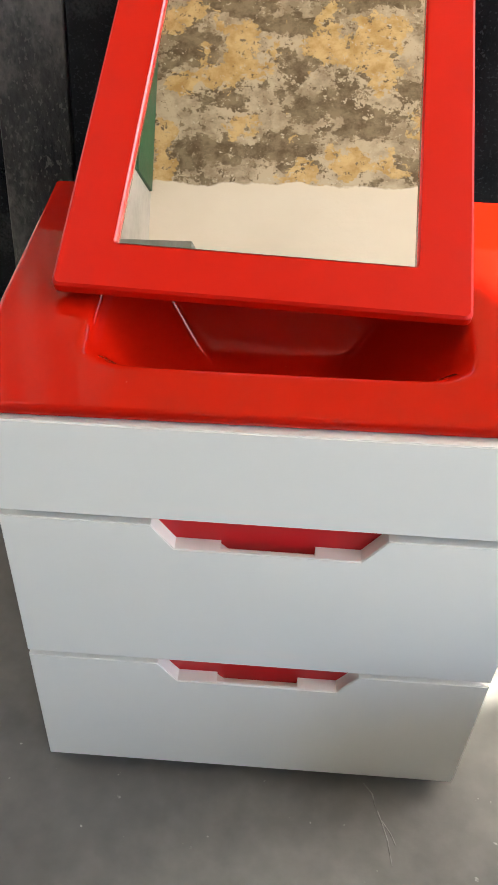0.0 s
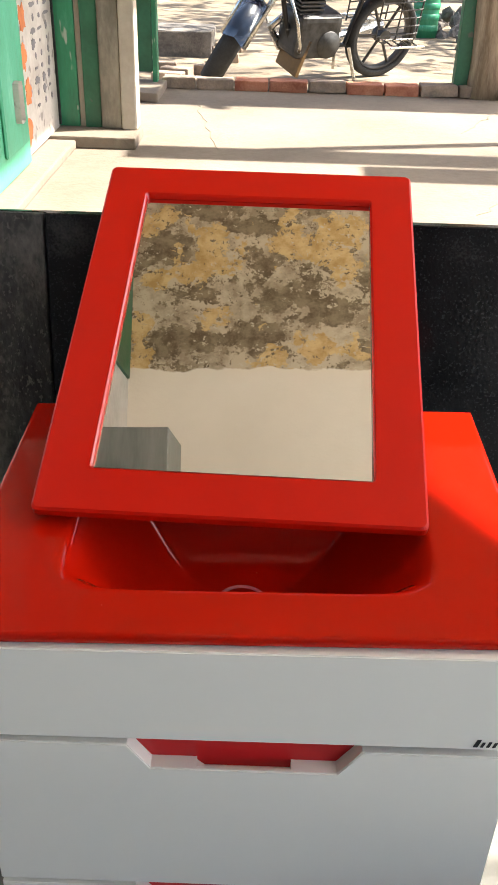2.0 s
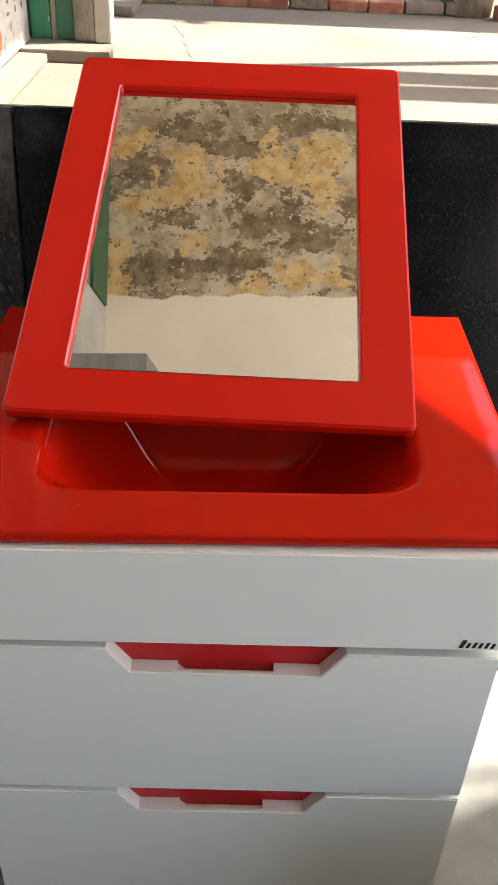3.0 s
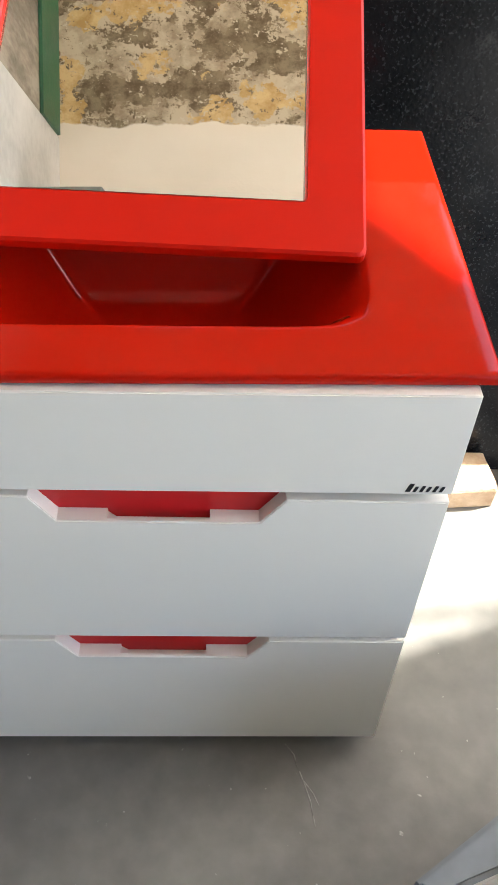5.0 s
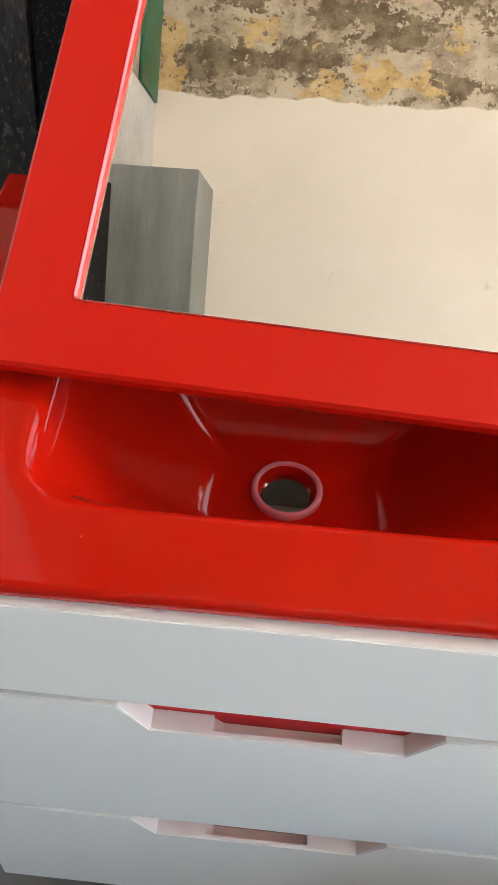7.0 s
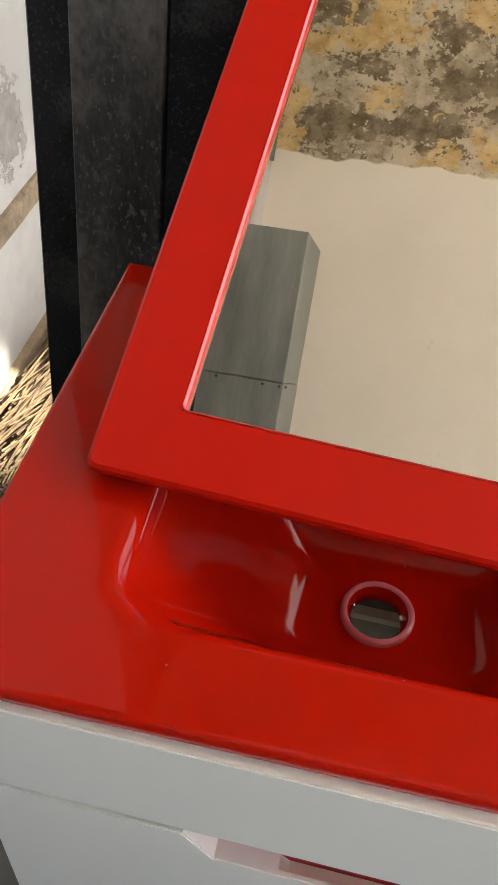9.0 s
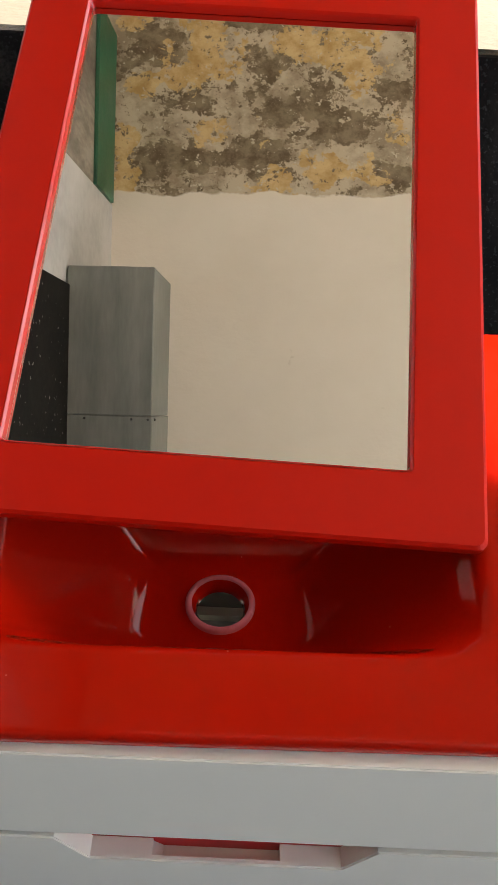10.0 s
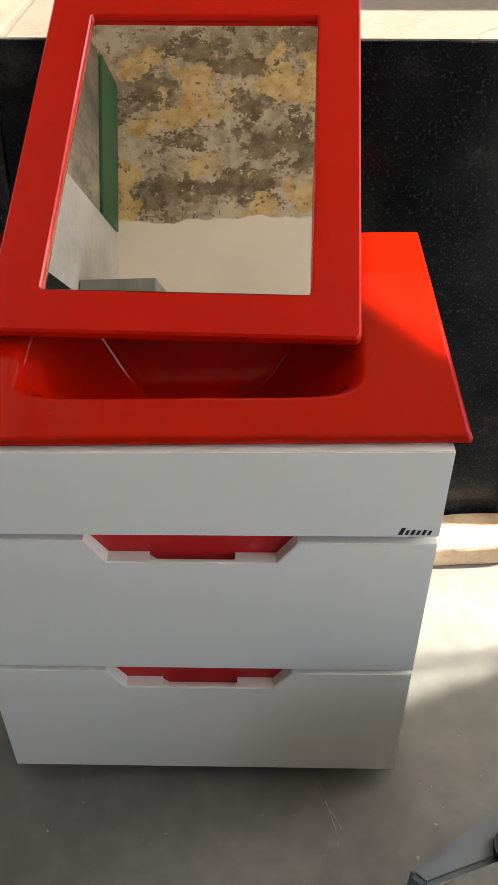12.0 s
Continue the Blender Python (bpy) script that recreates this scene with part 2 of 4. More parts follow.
    dark_spots = [(-0.58, 1.79, 0.13, 0.10), (0.05, 1.53, 0.14, 0.10), (0.19, 1.47, 0.13, 0.09), (-0.19, 1.345, 0.18, 0.07), (-0.56, 1.30, 0.13, 0.07),
                  (0.44, 1.26, 0.09, 0.05), (-0.08, 1.71, 0.11, 0.05), (-0.40, 1.555, 0.10, 0.035), (-0.12, 1.89, 0.12, 0.05), (-0.42, 1.30, 0.12, 0.04),
                  (0.42, 1.62, 0.10, 0.06), (-0.40, 1.98, 0.2, 0.06), (0.2, 2.02, 0.2, 0.05)]
    base = mix(step(field(6, (3, 1, 0), 8, 0.66), 0.40, 0.16), (0.29, 0.235, 0.165), (0.52, 0.44, 0.33))
    ochre = mix(step(field(13, (1, 7, 0), 8, 0.66), 0.38, 0.22), (0.43, 0.275, 0.10), (0.62, 0.455, 0.235))
    dark = mix(step(field(17, (5, 2, 0), 8, 0.68), 0.38, 0.22), (0.115, 0.084, 0.048), (0.25, 0.195, 0.128))
    col = mix(step(field(11, (2.2, 8.4, 0), 9, 0.68), 0.555, 0.03), base, dark)
    col = mix(step(ragged(dark_spots, 8, (7.3, 4.1, 0), 3.4), 2.08, 0.08), col, dark)
    col = mix(step(ragged(ochre_spots, 8, (0.4, 0.9, 0), 3.2), 2.04, 0.06), col, ochre)
    col = mix(step(field(24, (3.1, 6.6, 0), 8, 0.7), 0.575, 0.03), col, dark)
    col = mix(step(field(18, (8.1, 0.6, 0), 9, 0.72), 0.60, 0.03), col, base)
    col = mix(step(field(34, (2, 2, 0), 5, 0.7), 0.62, 0.02), col, (0.55, 0.485, 0.38))
    paint = mix(step(field(1.6, (9, 9, 0), 4), 0.3, 0.4), (0.69, 0.63, 0.545), (0.76, 0.70, 0.615))
    paint = mix(step(field(4.5, (4, 6, 0), 6), 0.68, 0.06), paint, (0.46, 0.40, 0.31))
    sep = N.new("ShaderNodeSeparateXYZ")
    L.new(tc.outputs["Object"], sep.inputs[0])
    ma = N.new("ShaderNodeMath")
    ma.operation = 'MULTIPLY_ADD'
    ma.inputs[1].default_value = 0.12
    L.new(field(3.5, (0, 0, 0), 6), ma.inputs[0])
    L.new(sep.outputs[1], ma.inputs[2])
    L.new(mix(step(ma.outputs[0], edge + 0.06, 0.008), paint, col), b.inputs["Base Color"])
    bp = N.new("ShaderNodeBump")
    bp.inputs["Strength"].default_value, bp.inputs["Distance"].default_value = 0.25, 0.01
    L.new(field(18, (0, 3, 0), 4), bp.inputs["Height"])
    L.new(bp.outputs[0], b.inputs["Normal"])
    return m


M["ceiling"] = flaking("flaking_ceiling", 1.175)
M["side_wall"] = material("whitewashed_wall", [(0.3, (0.43, 0.425, 0.415)), (0.5, (0.53, 0.525, 0.51)), (0.7, (0.60, 0.59, 0.575))], 0.85,
                          scale=3, fine=30, bump=0.15)


def flake_off(m, y, z, ry, rz, bare):
    """Let the whitewash of a wall across x flake off in crumbs round one place, down to the bare plaster."""
    N, L = m.node_tree.nodes, m.node_tree.links
    b = N["Principled BSDF"]
    fresh = b.inputs["Base Color"].links[0].from_socket
    tc = N.new("ShaderNodeTexCoord")
    mp = N.new("ShaderNodeMapping")
    mp.inputs["Location"].default_value, mp.inputs["Scale"].default_value = (0, -y / ry, -z / rz), (0, 1 / ry, 1 / rz)
    L.new(tc.outputs["Object"], mp.inputs[0])
    ln = N.new("ShaderNodeVectorMath")
    ln.operation = 'LENGTH'
    L.new(mp.outputs[0], ln.inputs[0])
    n = N.new("ShaderNodeTexNoise")
    n.inputs["Scale"].default_value, n.inputs["Detail"].default_value, n.inputs["Roughness"].default_value = 24, 9, 0.68
    L.new(tc.outputs["Object"], n.inputs["Vector"])
    ma = N.new("ShaderNodeMath")
    ma.operation = 'MULTIPLY_ADD'
    ma.inputs[1].default_value = -0.30
    L.new(ln.outputs["Value"], ma.inputs[0])
    L.new(n.outputs[0], ma.inputs[2])
    th = N.new("ShaderNodeMapRange")
    th.inputs[1].default_value, th.inputs[2].default_value = 0.235, 0.265
    L.new(ma.outputs[0], th.inputs[0])
    grey = N.new("ShaderNodeValToRGB")
    grey.color_ramp.elements[0].position, grey.color_ramp.elements[1].position = 0.35, 0.7
    grey.color_ramp.elements[0].color, grey.color_ramp.elements[1].color = (*[c * 0.75 for c in bare], 1), (*[c * 1.3 for c in bare], 1)
    L.new(n.outputs[0], grey.inputs[0])
    mx = N.new("ShaderNodeMix")
    mx.data_type = 'RGBA'
    L.new(th.outputs[0], mx.inputs[0])
    L.new(fresh, mx.inputs[6])
    L.new(grey.outputs[0], mx.inputs[7])
    L.new(mx.outputs[2], b.inputs["Base Color"])
    inv = N.new("ShaderNodeMath")
    inv.operation = 'SUBTRACT'
    inv.inputs[0].default_value = 1.0
    L.new(th.outputs[0], inv.inputs[1])
    bp = N.new("ShaderNodeBump")
    bp.inputs["Strength"].default_value, bp.inputs["Distance"].default_value = 0.7, 0.002
    L.new(inv.outputs[0], bp.inputs["Height"])
    L.new(bp.outputs[0], b.inputs["Normal"])


flake_off(M["side_wall"], 0.925, 0.51, 0.085, 0.15, (0.27, 0.27, 0.265))
flake_off(M["side_wall"], 1.08, 0.47, 0.06, 0.10, (0.30, 0.29, 0.28))
M["grey_plaster"] = material("grey_cement_plaster", [(0.3, (0.13, 0.135, 0.13)), (0.7, (0.19, 0.195, 0.19))], 0.9, scale=2, fine=30, bump=0.1)
M["room_wall"] = material("off_white_wall", [(0.3, (0.62, 0.60, 0.56)), (0.7, (0.74, 0.72, 0.68))], 0.9, scale=2, fine=30, bump=0.1)


# ---- mesh helpers ----
def mesh_of(bm, name, mat, smooth=False):
    me = bpy.data.meshes.new(name)
    bmesh.ops.recalc_face_normals(bm, faces=bm.faces)
    bm.to_mesh(me)
    bm.free()
    me.materials.append(mat)
    if smooth:
        for p in me.polygons:
            p.use_smooth = True
    return me


def part(name, bm, mat, parent=None, label="", smooth=False):
    ob = new(name, mesh_of(bm, name, mat, smooth))
    if parent:
        ob.parent = parent
    if label:
        tagged(ob, label)
    return ob


def thing(name, label, category, group="", kind=""):
    return tagged(new(name), label, category, group, kind)


def solid(name, bm, mat, label, category="", kind="", group="", smooth=False):
    return tagged(part(name, bm, mat, None, "", smooth), label, category, group, kind)


def box(x0, x1, y0, y1, z0, z1, bevel=0.0, seg=2, bm=None, m=None):
    b = bmesh.new()
    vs = bmesh.ops.create_cube(b, size=1.0)["verts"]
    for v in vs:
        v.co = Vector((x0 + (v.co.x + 0.5) * (x1 - x0), y0 + (v.co.y + 0.5) * (y1 - y0), z0 + (v.co.z + 0.5) * (z1 - z0)))
    if bevel:
        bmesh.ops.bevel(b, geom=b.edges[:], offset=bevel, segments=seg, affect='EDGES', profile=0.6)
    if m is not None:
        b.transform(m)
    return join(bm, b)


def join(bm, b):
    if bm is None:
        return b
    me = bpy.data.meshes.new("join")
    b.to_mesh(me)
    b.free()
    bm.from_mesh(me)
    bpy.data.meshes.remove(me)
    return bm


def prism(outline, y0, y1, bevel=0.0, bm=None):
    """An outline in x and z, drawn out along y."""
    b = bmesh.new()
    f = b.faces.new([b.verts.new((x, y0, z)) for x, z in outline])
    r = bmesh.ops.extrude_face_region(b, geom=[f])
    for v in r["geom"]:
        if isinstance(v, bmesh.types.BMVert):
            v.co.y = y1
    if bevel:
        bmesh.ops.bevel(b, geom=b.edges[:], offset=bevel, segments=2, affect='EDGES')
    return join(bm, b)


def plate(outline, z0, z1, bm=None, bevel=0.0):
    """An outline in x and y, drawn out along z."""
    b = bmesh.new()
    f = b.faces.new([b.verts.new((x, y, z0)) for x, y in outline])
    r = bmesh.ops.extrude_face_region(b, geom=[f])
    for v in r["geom"]:
        if isinstance(v, bmesh.types.BMVert):
            v.co.z = z1
    if bevel:
        bmesh.ops.bevel(b, geom=b.edges[:], offset=bevel, segments=2, affect='EDGES')
    return join(bm, b)


def tube(points, radius, bm=None, sides=10, taper=None):
    """A round bar through points."""
    b = bmesh.new()
    rings = []
    pts = [Vector(p) for p in points]
    for i, p in enumerate(pts):
        d = (pts[min(i + 1, len(pts) - 1)] - pts[max(i - 1, 0)]).normalized()
        a = d.orthogonal().normalized() if i == 0 else (rings[-1][1] - d * rings[-1][1].dot(d)).normalized()
        c = d.cross(a)
        r = radius if taper is None else radius + (taper - radius) * i / (len(pts) - 1)
        rings.append(([b.verts.new(p + r * (math.cos(t) * a + math.sin(t) * c)) for t in
                       [2 * math.pi * k / sides for k in range(sides)]], a))
    for (r0, _), (r1, _) in zip(rings, rings[1:]):
        for k in range(sides):
            b.faces.new((r0[k], r0[(k + 1) % sides], r1[(k + 1) % sides], r1[k]))
    b.faces.new(rings[0][0])
    b.faces.new(rings[-1][0])
    return join(bm, b)


def lathe(profile, m, bm=None, sides=40, closed=False):
    """A profile of (radius, height) turned round z, then laid at m."""
    b = bmesh.new()
    rings = [[b.verts.new((r * math.cos(2 * math.pi * k / sides), r * math.sin(2 * math.pi * k / sides), z))
              for k in range(sides)] for r, z in profile]
    pairs = list(zip(rings, rings[1:])) + ([(rings[-1], rings[0])] if closed else [])
    for r0, r1 in pairs:
        for k in range(sides):
            b.faces.new((r0[k], r0[(k + 1) % sides], r1[(k + 1) % sides], r1[k]))
    b.transform(m)
    return join(bm, b)


def blob(x0, x1, cy, cz, ry, rz, seed, n=28):
    """A thin patch with a ragged outline on a wall across x."""
    b = bmesh.new()
    pts = []
    for k in range(n):
        a = 2 * math.pi * k / n
        q = 1 + 0.55 * noise.noise(Vector((math.cos(a) * 2.2, math.sin(a) * 2.2, seed))) + 0.25 * noise.noise(Vector((math.cos(a) * 7, math.sin(a) * 7, seed)))
        pts.append(b.verts.new((x1, cy + ry * q * math.cos(a), cz + rz * q * math.sin(a))))
    f = b.faces.new(pts)
    for v in bmesh.ops.extrude_face_region(b, geom=[f])["geom"]:
        if isinstance(v, bmesh.types.BMVert):
            v.co.x = x0
    return b


def roughen(bm, amount, scale, cuts=0):
    if cuts:
        bmesh.ops.subdivide_edges(bm, edges=bm.edges[:], cuts=cuts, use_grid_fill=True)
    for v in bm.verts:
        v.co += noise.noise_vector(v.co * scale) * amount
    return bm


# ---- setting ----
WALL_X, CEIL, YARD, GROUND = -0.74, 3.75, 0.42, 0.27
# floor of the veranda up to the step into the yard
solid("floor", box(-0.95, 1.9, -8.0, 1.42, -0.15, 0.0), M["floor"], "worn grey cement floor with pale specks", "floor", "structure")
# unseen pale floor in the sun, added as a reflector for the ceiling
solid("court", box(1.9, 9.0, -8.0, 1.40, -0.15, 0.0), M["bounce_cement"], "unseen pale cement floor added to bounce sunlight onto the ceiling", "court", "structure")
# ground of the yard, one sheet to the horizon, with the raised cement part near
solid("ground", box(-60, 60, 1.42, 90, -0.2, GROUND), M["earth"], "dry trodden earth ground of the yard", "ground", "structure")
solid("pavement", box(-0.95, 9, 1.40, 4.89, 0.0, YARD), M["concrete"], "pale sunlit cement yard with cracks", "pavement", "structure")
# left wall of the veranda with its chipped plaster band
# unseen dark stretch of this wall, added to cut fill light from the left
solid("wall_west_front", box(WALL_X - 0.2, WALL_X - 0.002, -8.0, -0.1, 0, CEIL), M["grey_plaster"], "unseen dark grey wall stretch added to cut bounced light", "wall", "structure")
solid("wall_west", box(WALL_X - 0.2, WALL_X, -0.1, 1.12, 0, CEIL), M["side_wall"], "whitewashed plaster wall with grey flaking patches", "wall", "structure")
solid("wall_west_foot", box(WALL_X - 0.2, WALL_X, 1.12, 1.36, 0, 1.3), M["side_wall"], "whitewashed foot of the wall behind the slabs", "wall", "structure")
solid("wall_west_outer", box(WALL_X - 0.2, WALL_X - 0.004, 1.12, 1.82, 0, CEIL), M["pillar"], "grey weathered wall beyond the whitewash", "wall", "structure")
# unseen wall, added to hold back light on the fronts and in the bowl
solid("wall_south", box(WALL_X, 1.5, -3.6, -3.4, 0, CEIL - 0.002), M["grey_plaster"], "unseen plain dark grey wall added to block light from the south", "wall", "structure")
# unseen wall, added to keep the eastern sky out of the bowl's reflections
solid("wall_east", box(8.5, 8.7, -1.6, 1.4, 0, 4.6), M["grey_plaster"], "unseen plain dark grey wall added to block the eastern sky", "wall", "structure")
# unseen roof edges, cut to place the sun patches and extended to block sky
roof = [(-2.6, -3.5), (5.0, -3.5), (5.0, 1.24), (4.2, 1.10), (3.774, 1.013), (3.60, 0.988), (3.387, 0.904), (2.752, 0.768), (2.664, 0.897),
        (2.655, 1.38), (2.19, 1.42), (2.19, 1.68), (2.40, 1.70), (2.40, 2.60), (1.70, 2.62), (1.70, 6.5), (-2.6, 6.5)]
solid("ceiling", plate(roof, CEIL, CEIL + 0.12), M["ceiling"], "ceiling half freshly painted and half flaking ochre and grey", "ceiling", "structure")
solid("ceiling_beam", box(WALL_X - 0.003, WALL_X + 0.012, 1.122, 1.82, CEIL - 0.35, CEIL - 0.03, 0.003), M["dark_green"],
      "green painted timber below the flaking ceiling", "beam", "structure")
# unseen bar by the roof edge, added for its thin shadow across the floor
solid("conduit", tube([(2.95, 0.905, CEIL + 0.02), (3.6, 1.002, CEIL + 0.02), (4.25, 1.095, CEIL + 0.02)], 0.011, sides=8), M["steel"],
      "unseen thin steel bar added to cast a shadow line on the floor", "conduit", "structure")
for x, y in ((4.9, 1.0), (4.9, -2.0), (1.62, 5.2)):
    solid("roof_post", box(x - 0.07, x + 0.07, y - 0.07, y + 0.07, 0, CEIL, 0.01), M["room_wall"], "plain plastered post under the roof edge", "post", "structure")

# ---- vanity cabinet ----
TOP, TILT, ROLL, W = 0.688, 0.020, 0.013, 0.29
cab = thing("vanity_cabinet", "white lacquered vanity cabinet with red finger pulls", "cabinet")
bm = box(-0.285, -0.269, 0.020, 0.455, 0.03, 0.660)
box(0.269, 0.285, 0.020, 0.455, 0.03, 0.670, bm=bm)
box(-0.269, 0.269, 0.020, 0.455, 0.03, 0.046, bm=bm)
part("body", bm, M["white"], cab)
part("back_panel", box(-0.269, 0.269, 0.439, 0.455, 0.13, 0.42), M["carcass"], cab, "grey back board inside the cabinet")
part("shelf", box(-0.267, 0.267, 0.06, 0.33, 0.30, 0.312), M["carcass"], cab, "grey inner shelf board")
part("rail", box(-0.267, 0.267, 0.424, 0.438, 0.221, 0.233), M["white"], cab, "white inner rail")
for x in (-0.24, 0.24):
    for y in (0.07, 0.41):
        part("foot", lathe([(0.001, 0), (0.02, 0), (0.02, 0.03), (0.001, 0.03)], pose(x, y, 0), sides=16), M["black"], cab, "black round foot")
part("fascia", prism([(-W, 0.5390), (W, 0.5425), (W, 0.6735), (-W, 0.6655)], 0.0, 0.0160, 0.0012), M["white"], cab)
part("front_rail", box(-0.268, 0.268, 0.0162, 0.0198, 0.560, 0.640), M["white"], cab)


def drawer_front(z0, z1):
    """A front with a sloped notch at its top, and in the notch a shallow finger slot."""
    n0, n1, d, s, e = 0.127, 0.102, 0.036, 0.052, 0.013
    thin = [(-W, z0), (W, z0), (W, z1), (n0, z1), (n1, z1 - d), (-n1, z1 - d), (-n0, z1), (-W, z1)]
    slot = [(-W, z0), (W, z0), (W, z1), (n0, z1), (n1, z1 - d), (s, z1 - d), (s, z1 - d - e), (-s + 0.008, z1 - d - e),
            (-s, z1 - d - e + 0.008), (-s, z1 - d), (-n1, z1 - d), (-n0, z1), (-W, z1)]
    bm = prism(thin, 0.0, 0.0048)
    bmesh.ops.bevel(bm, geom=[e for e in bm.edges if max(v.co.y for v in e.verts) < 0.001], offset=0.0012, segments=2, affect='EDGES')
    prism(slot, 0.0048, 0.018, bm=bm)
    front = part("drawer_front", bm, M["white"], cab)
    part("finger_pull", box(-0.135, 0.135, 0.0185, 0.0225, z1 - 0.075, z1 + 0.004), M["pull_red"], front, "red recessed finger pull")


drawer_front(0.2835, 0.5305)
drawer_front(0.030, 0.2745)
# maker's mark on the fascia: slanted dark bars in place of the lettering
mark = [(0.242, 0.011), (0.2495, 0.007), (0.2560, 0.008), (0.2625, 0.007), (0.2690, 0.008), (0.2755, 0.007)]
for i, (x, h) in enumerate(mark):
    w = 0.0075 if i == 0 else 0.0050
    part("mark", prism([(x, 0.547), (x + w * 0.6, 0.547), (x + w * 0.6 + h * 0.3, 0.547 + h), (x + h * 0.3, 0.547 + h)], -0.0008, 0.0006), M["ink"], cab,
         "black slanted maker's mark" if i == 0 else "")

# ---- red basin top ----
basin = thing("washbasin_top", "glossy red moulded washbasin top on the vanity", "washbasin")
BX0, BX1, BY0, BY1 = -0.314, 0.308, 0.004, 0.466
DRAIN = Vector((-0.009, 0.224))
RIM = (-0.222, 0.213, 0.066, 0.392)
WALLS = (0.178, 0.178, 0.124, 0.152)
DEPTH = 0.153
# fall of a bowl wall: a tight roll at the rim, a straight slope, then a fillet into the floor
steps_ = np.linspace(0, 1, 401)
lip, foot = np.clip(steps_ / 0.17, 0, 1), np.clip((steps_ - 0.50) / 0.50, 0, 1)
fall = np.cumsum(lip * lip * (3 - 2 * lip) * (1 - foot * foot * (3 - 2 * foot)))
fall = fall / fall[-1]


def bowl(x, y):
    """Depth below the rim: four slopes that meet in soft valleys running to the drain."""
    gx, gy = min((x - RIM[0]) / WALLS[0], (RIM[1] - x) / WALLS[1]), min((y - RIM[2]) / WALLS[2], (RIM[3] - y) / WALLS[3])
    ax, ay = 1 - min(1, max(0, gx)), 1 - min(1, max(0, gy))
    p = 2.8 + 4.2 * max(ax, ay) ** 2 if y < 0.22 else 4.0 + 12 * (1 - max(ax, ay))
    return DEPTH * float(np.interp(1 - (ax ** p + ay ** p) ** (1 / p), steps_, fall))


def top_height(x, y):
    """Height of the flat of the top."""
    return TOP + TILT * (y - BY0) + ROLL * (x - BX1)


bm = bmesh.new()
NX, NY = 250, 190
grid = []
for j in range(NY + 1):
    row = []
    for i in range(NX + 1):
        x, y = BX0 + 0.004 + (BX1 - BX0 - 0.008) * i / NX, BY0 + 0.004 + (BY1 - BY0 - 0.008) * j / NY
        z = top_height(x, y) - bowl(x, y)
        row.append(bm.verts.new((x, y + 0.007 * (1 - j / NY) * i / NX, z)))
    grid.append(row)
for j in range(NY):
    for i in range(NX):
        c = (grid[j][i].co + grid[j + 1][i + 1].co) / 2
        if (c.xy - DRAIN).length > 0.0285:
            bm.faces.new((grid[j][i], grid[j][i + 1], grid[j + 1][i + 1], grid[j + 1][i]))
# rounded rim and apron down to the cabinet
south = [grid[0][i] for i in range(NX + 1)]
east = [grid[j][NX] for j in range(NY + 1)]
north = [grid[NY][i] for i in range(NX + 1)]
west = [grid[j][0] for j in range(NY + 1)]
side = {}
for line, dx, dy in ((south, 0, -1), (east, 1, 0), (north, 0, 1), (west, -1, 0)):
    for v in line:
        a, b = side.get(v, (0, 0))
        side[v] = (a + dx, b + dy)
loop = south + east[1:] + north[-2::-1] + west[-2:0:-1]
prev = loop
for out, down in ((0.0028, 0.0012), (0.004, 0.004), (0.004, 0.0105), (0.001, 0.0130)):
    ring = [bm.verts.new((v.co.x + side[v][0] * out, v.co.y + side[v][1] * out, v.co.z - down)) for v in loop]
    for k in range(len(loop)):
        bm.faces.new((prev[k], prev[(k + 1) % len(loop)], ring[(k + 1) % len(loop)], ring[k]))
    prev = ring
for v in [v for v in bm.verts if not v.link_faces]:
    bm.verts.remove(v)
part("basin", bm, M["basin"], basin, smooth=True)
DZ = top_height(DRAIN.x, DRAIN.y) - bowl(DRAIN.x, DRAIN.y)
part("drain_ring", lathe([(0.0275, 0.001), (0.0285, 0.0025), (0.0315, 0.0025), (0.0335, 0.001), (0.0335, -0.006)],
                         pose(DRAIN.x, DRAIN.y, DZ + 0.003)), M["ring"], basin, "pinkish rim round the drain hole", smooth=True)
part("drain_collar", lathe([(0.0275, 0.0035), (0.024, -0.002), (0.0225, -0.010), (0.026, -0.012), (0.029, -0.002)], pose(DRAIN.x, DRAIN.y, DZ)), M["basin"], basin, smooth=True)

# ---- mirror leaning on the basin rim and the slabs ----
mirror = thing("framed_mirror", "rectangular mirror in a red lacquered frame leaning back", "mirror")
ux = Vector((0.455, -0.021, 0.004)).normalized()
up = Vector((0.016, 0.444, 0.2015))
up = (up - ux * up.dot(ux)).normalized()
un = ux.cross(up)
MC = Vector((-0.0165, 0.451, 0.834))
MM = Matrix((ux, up, un)).transposed().to_4x4()
MM.translation = MC
MW, ML, FW, TH = 0.457, 0.612, 0.062, 0.0145
bm = bmesh.new()


def frame_ring(hw, hl, r, z, n=5):
    pts = []
    for cx, cy, a0 in ((hw - r, hl - r, 0), (-hw + r, hl - r, 90), (-hw + r, -hl + r, 180), (hw - r, -hl + r, 270)):
        for k in range(n):
            a = radians(a0 + 90 * k / (n - 1))
            pts.append(bm.verts.new((cx + r * math.cos(a), cy + r * math.sin(a), z)))
    return pts


hw, hl = MW / 2, ML / 2
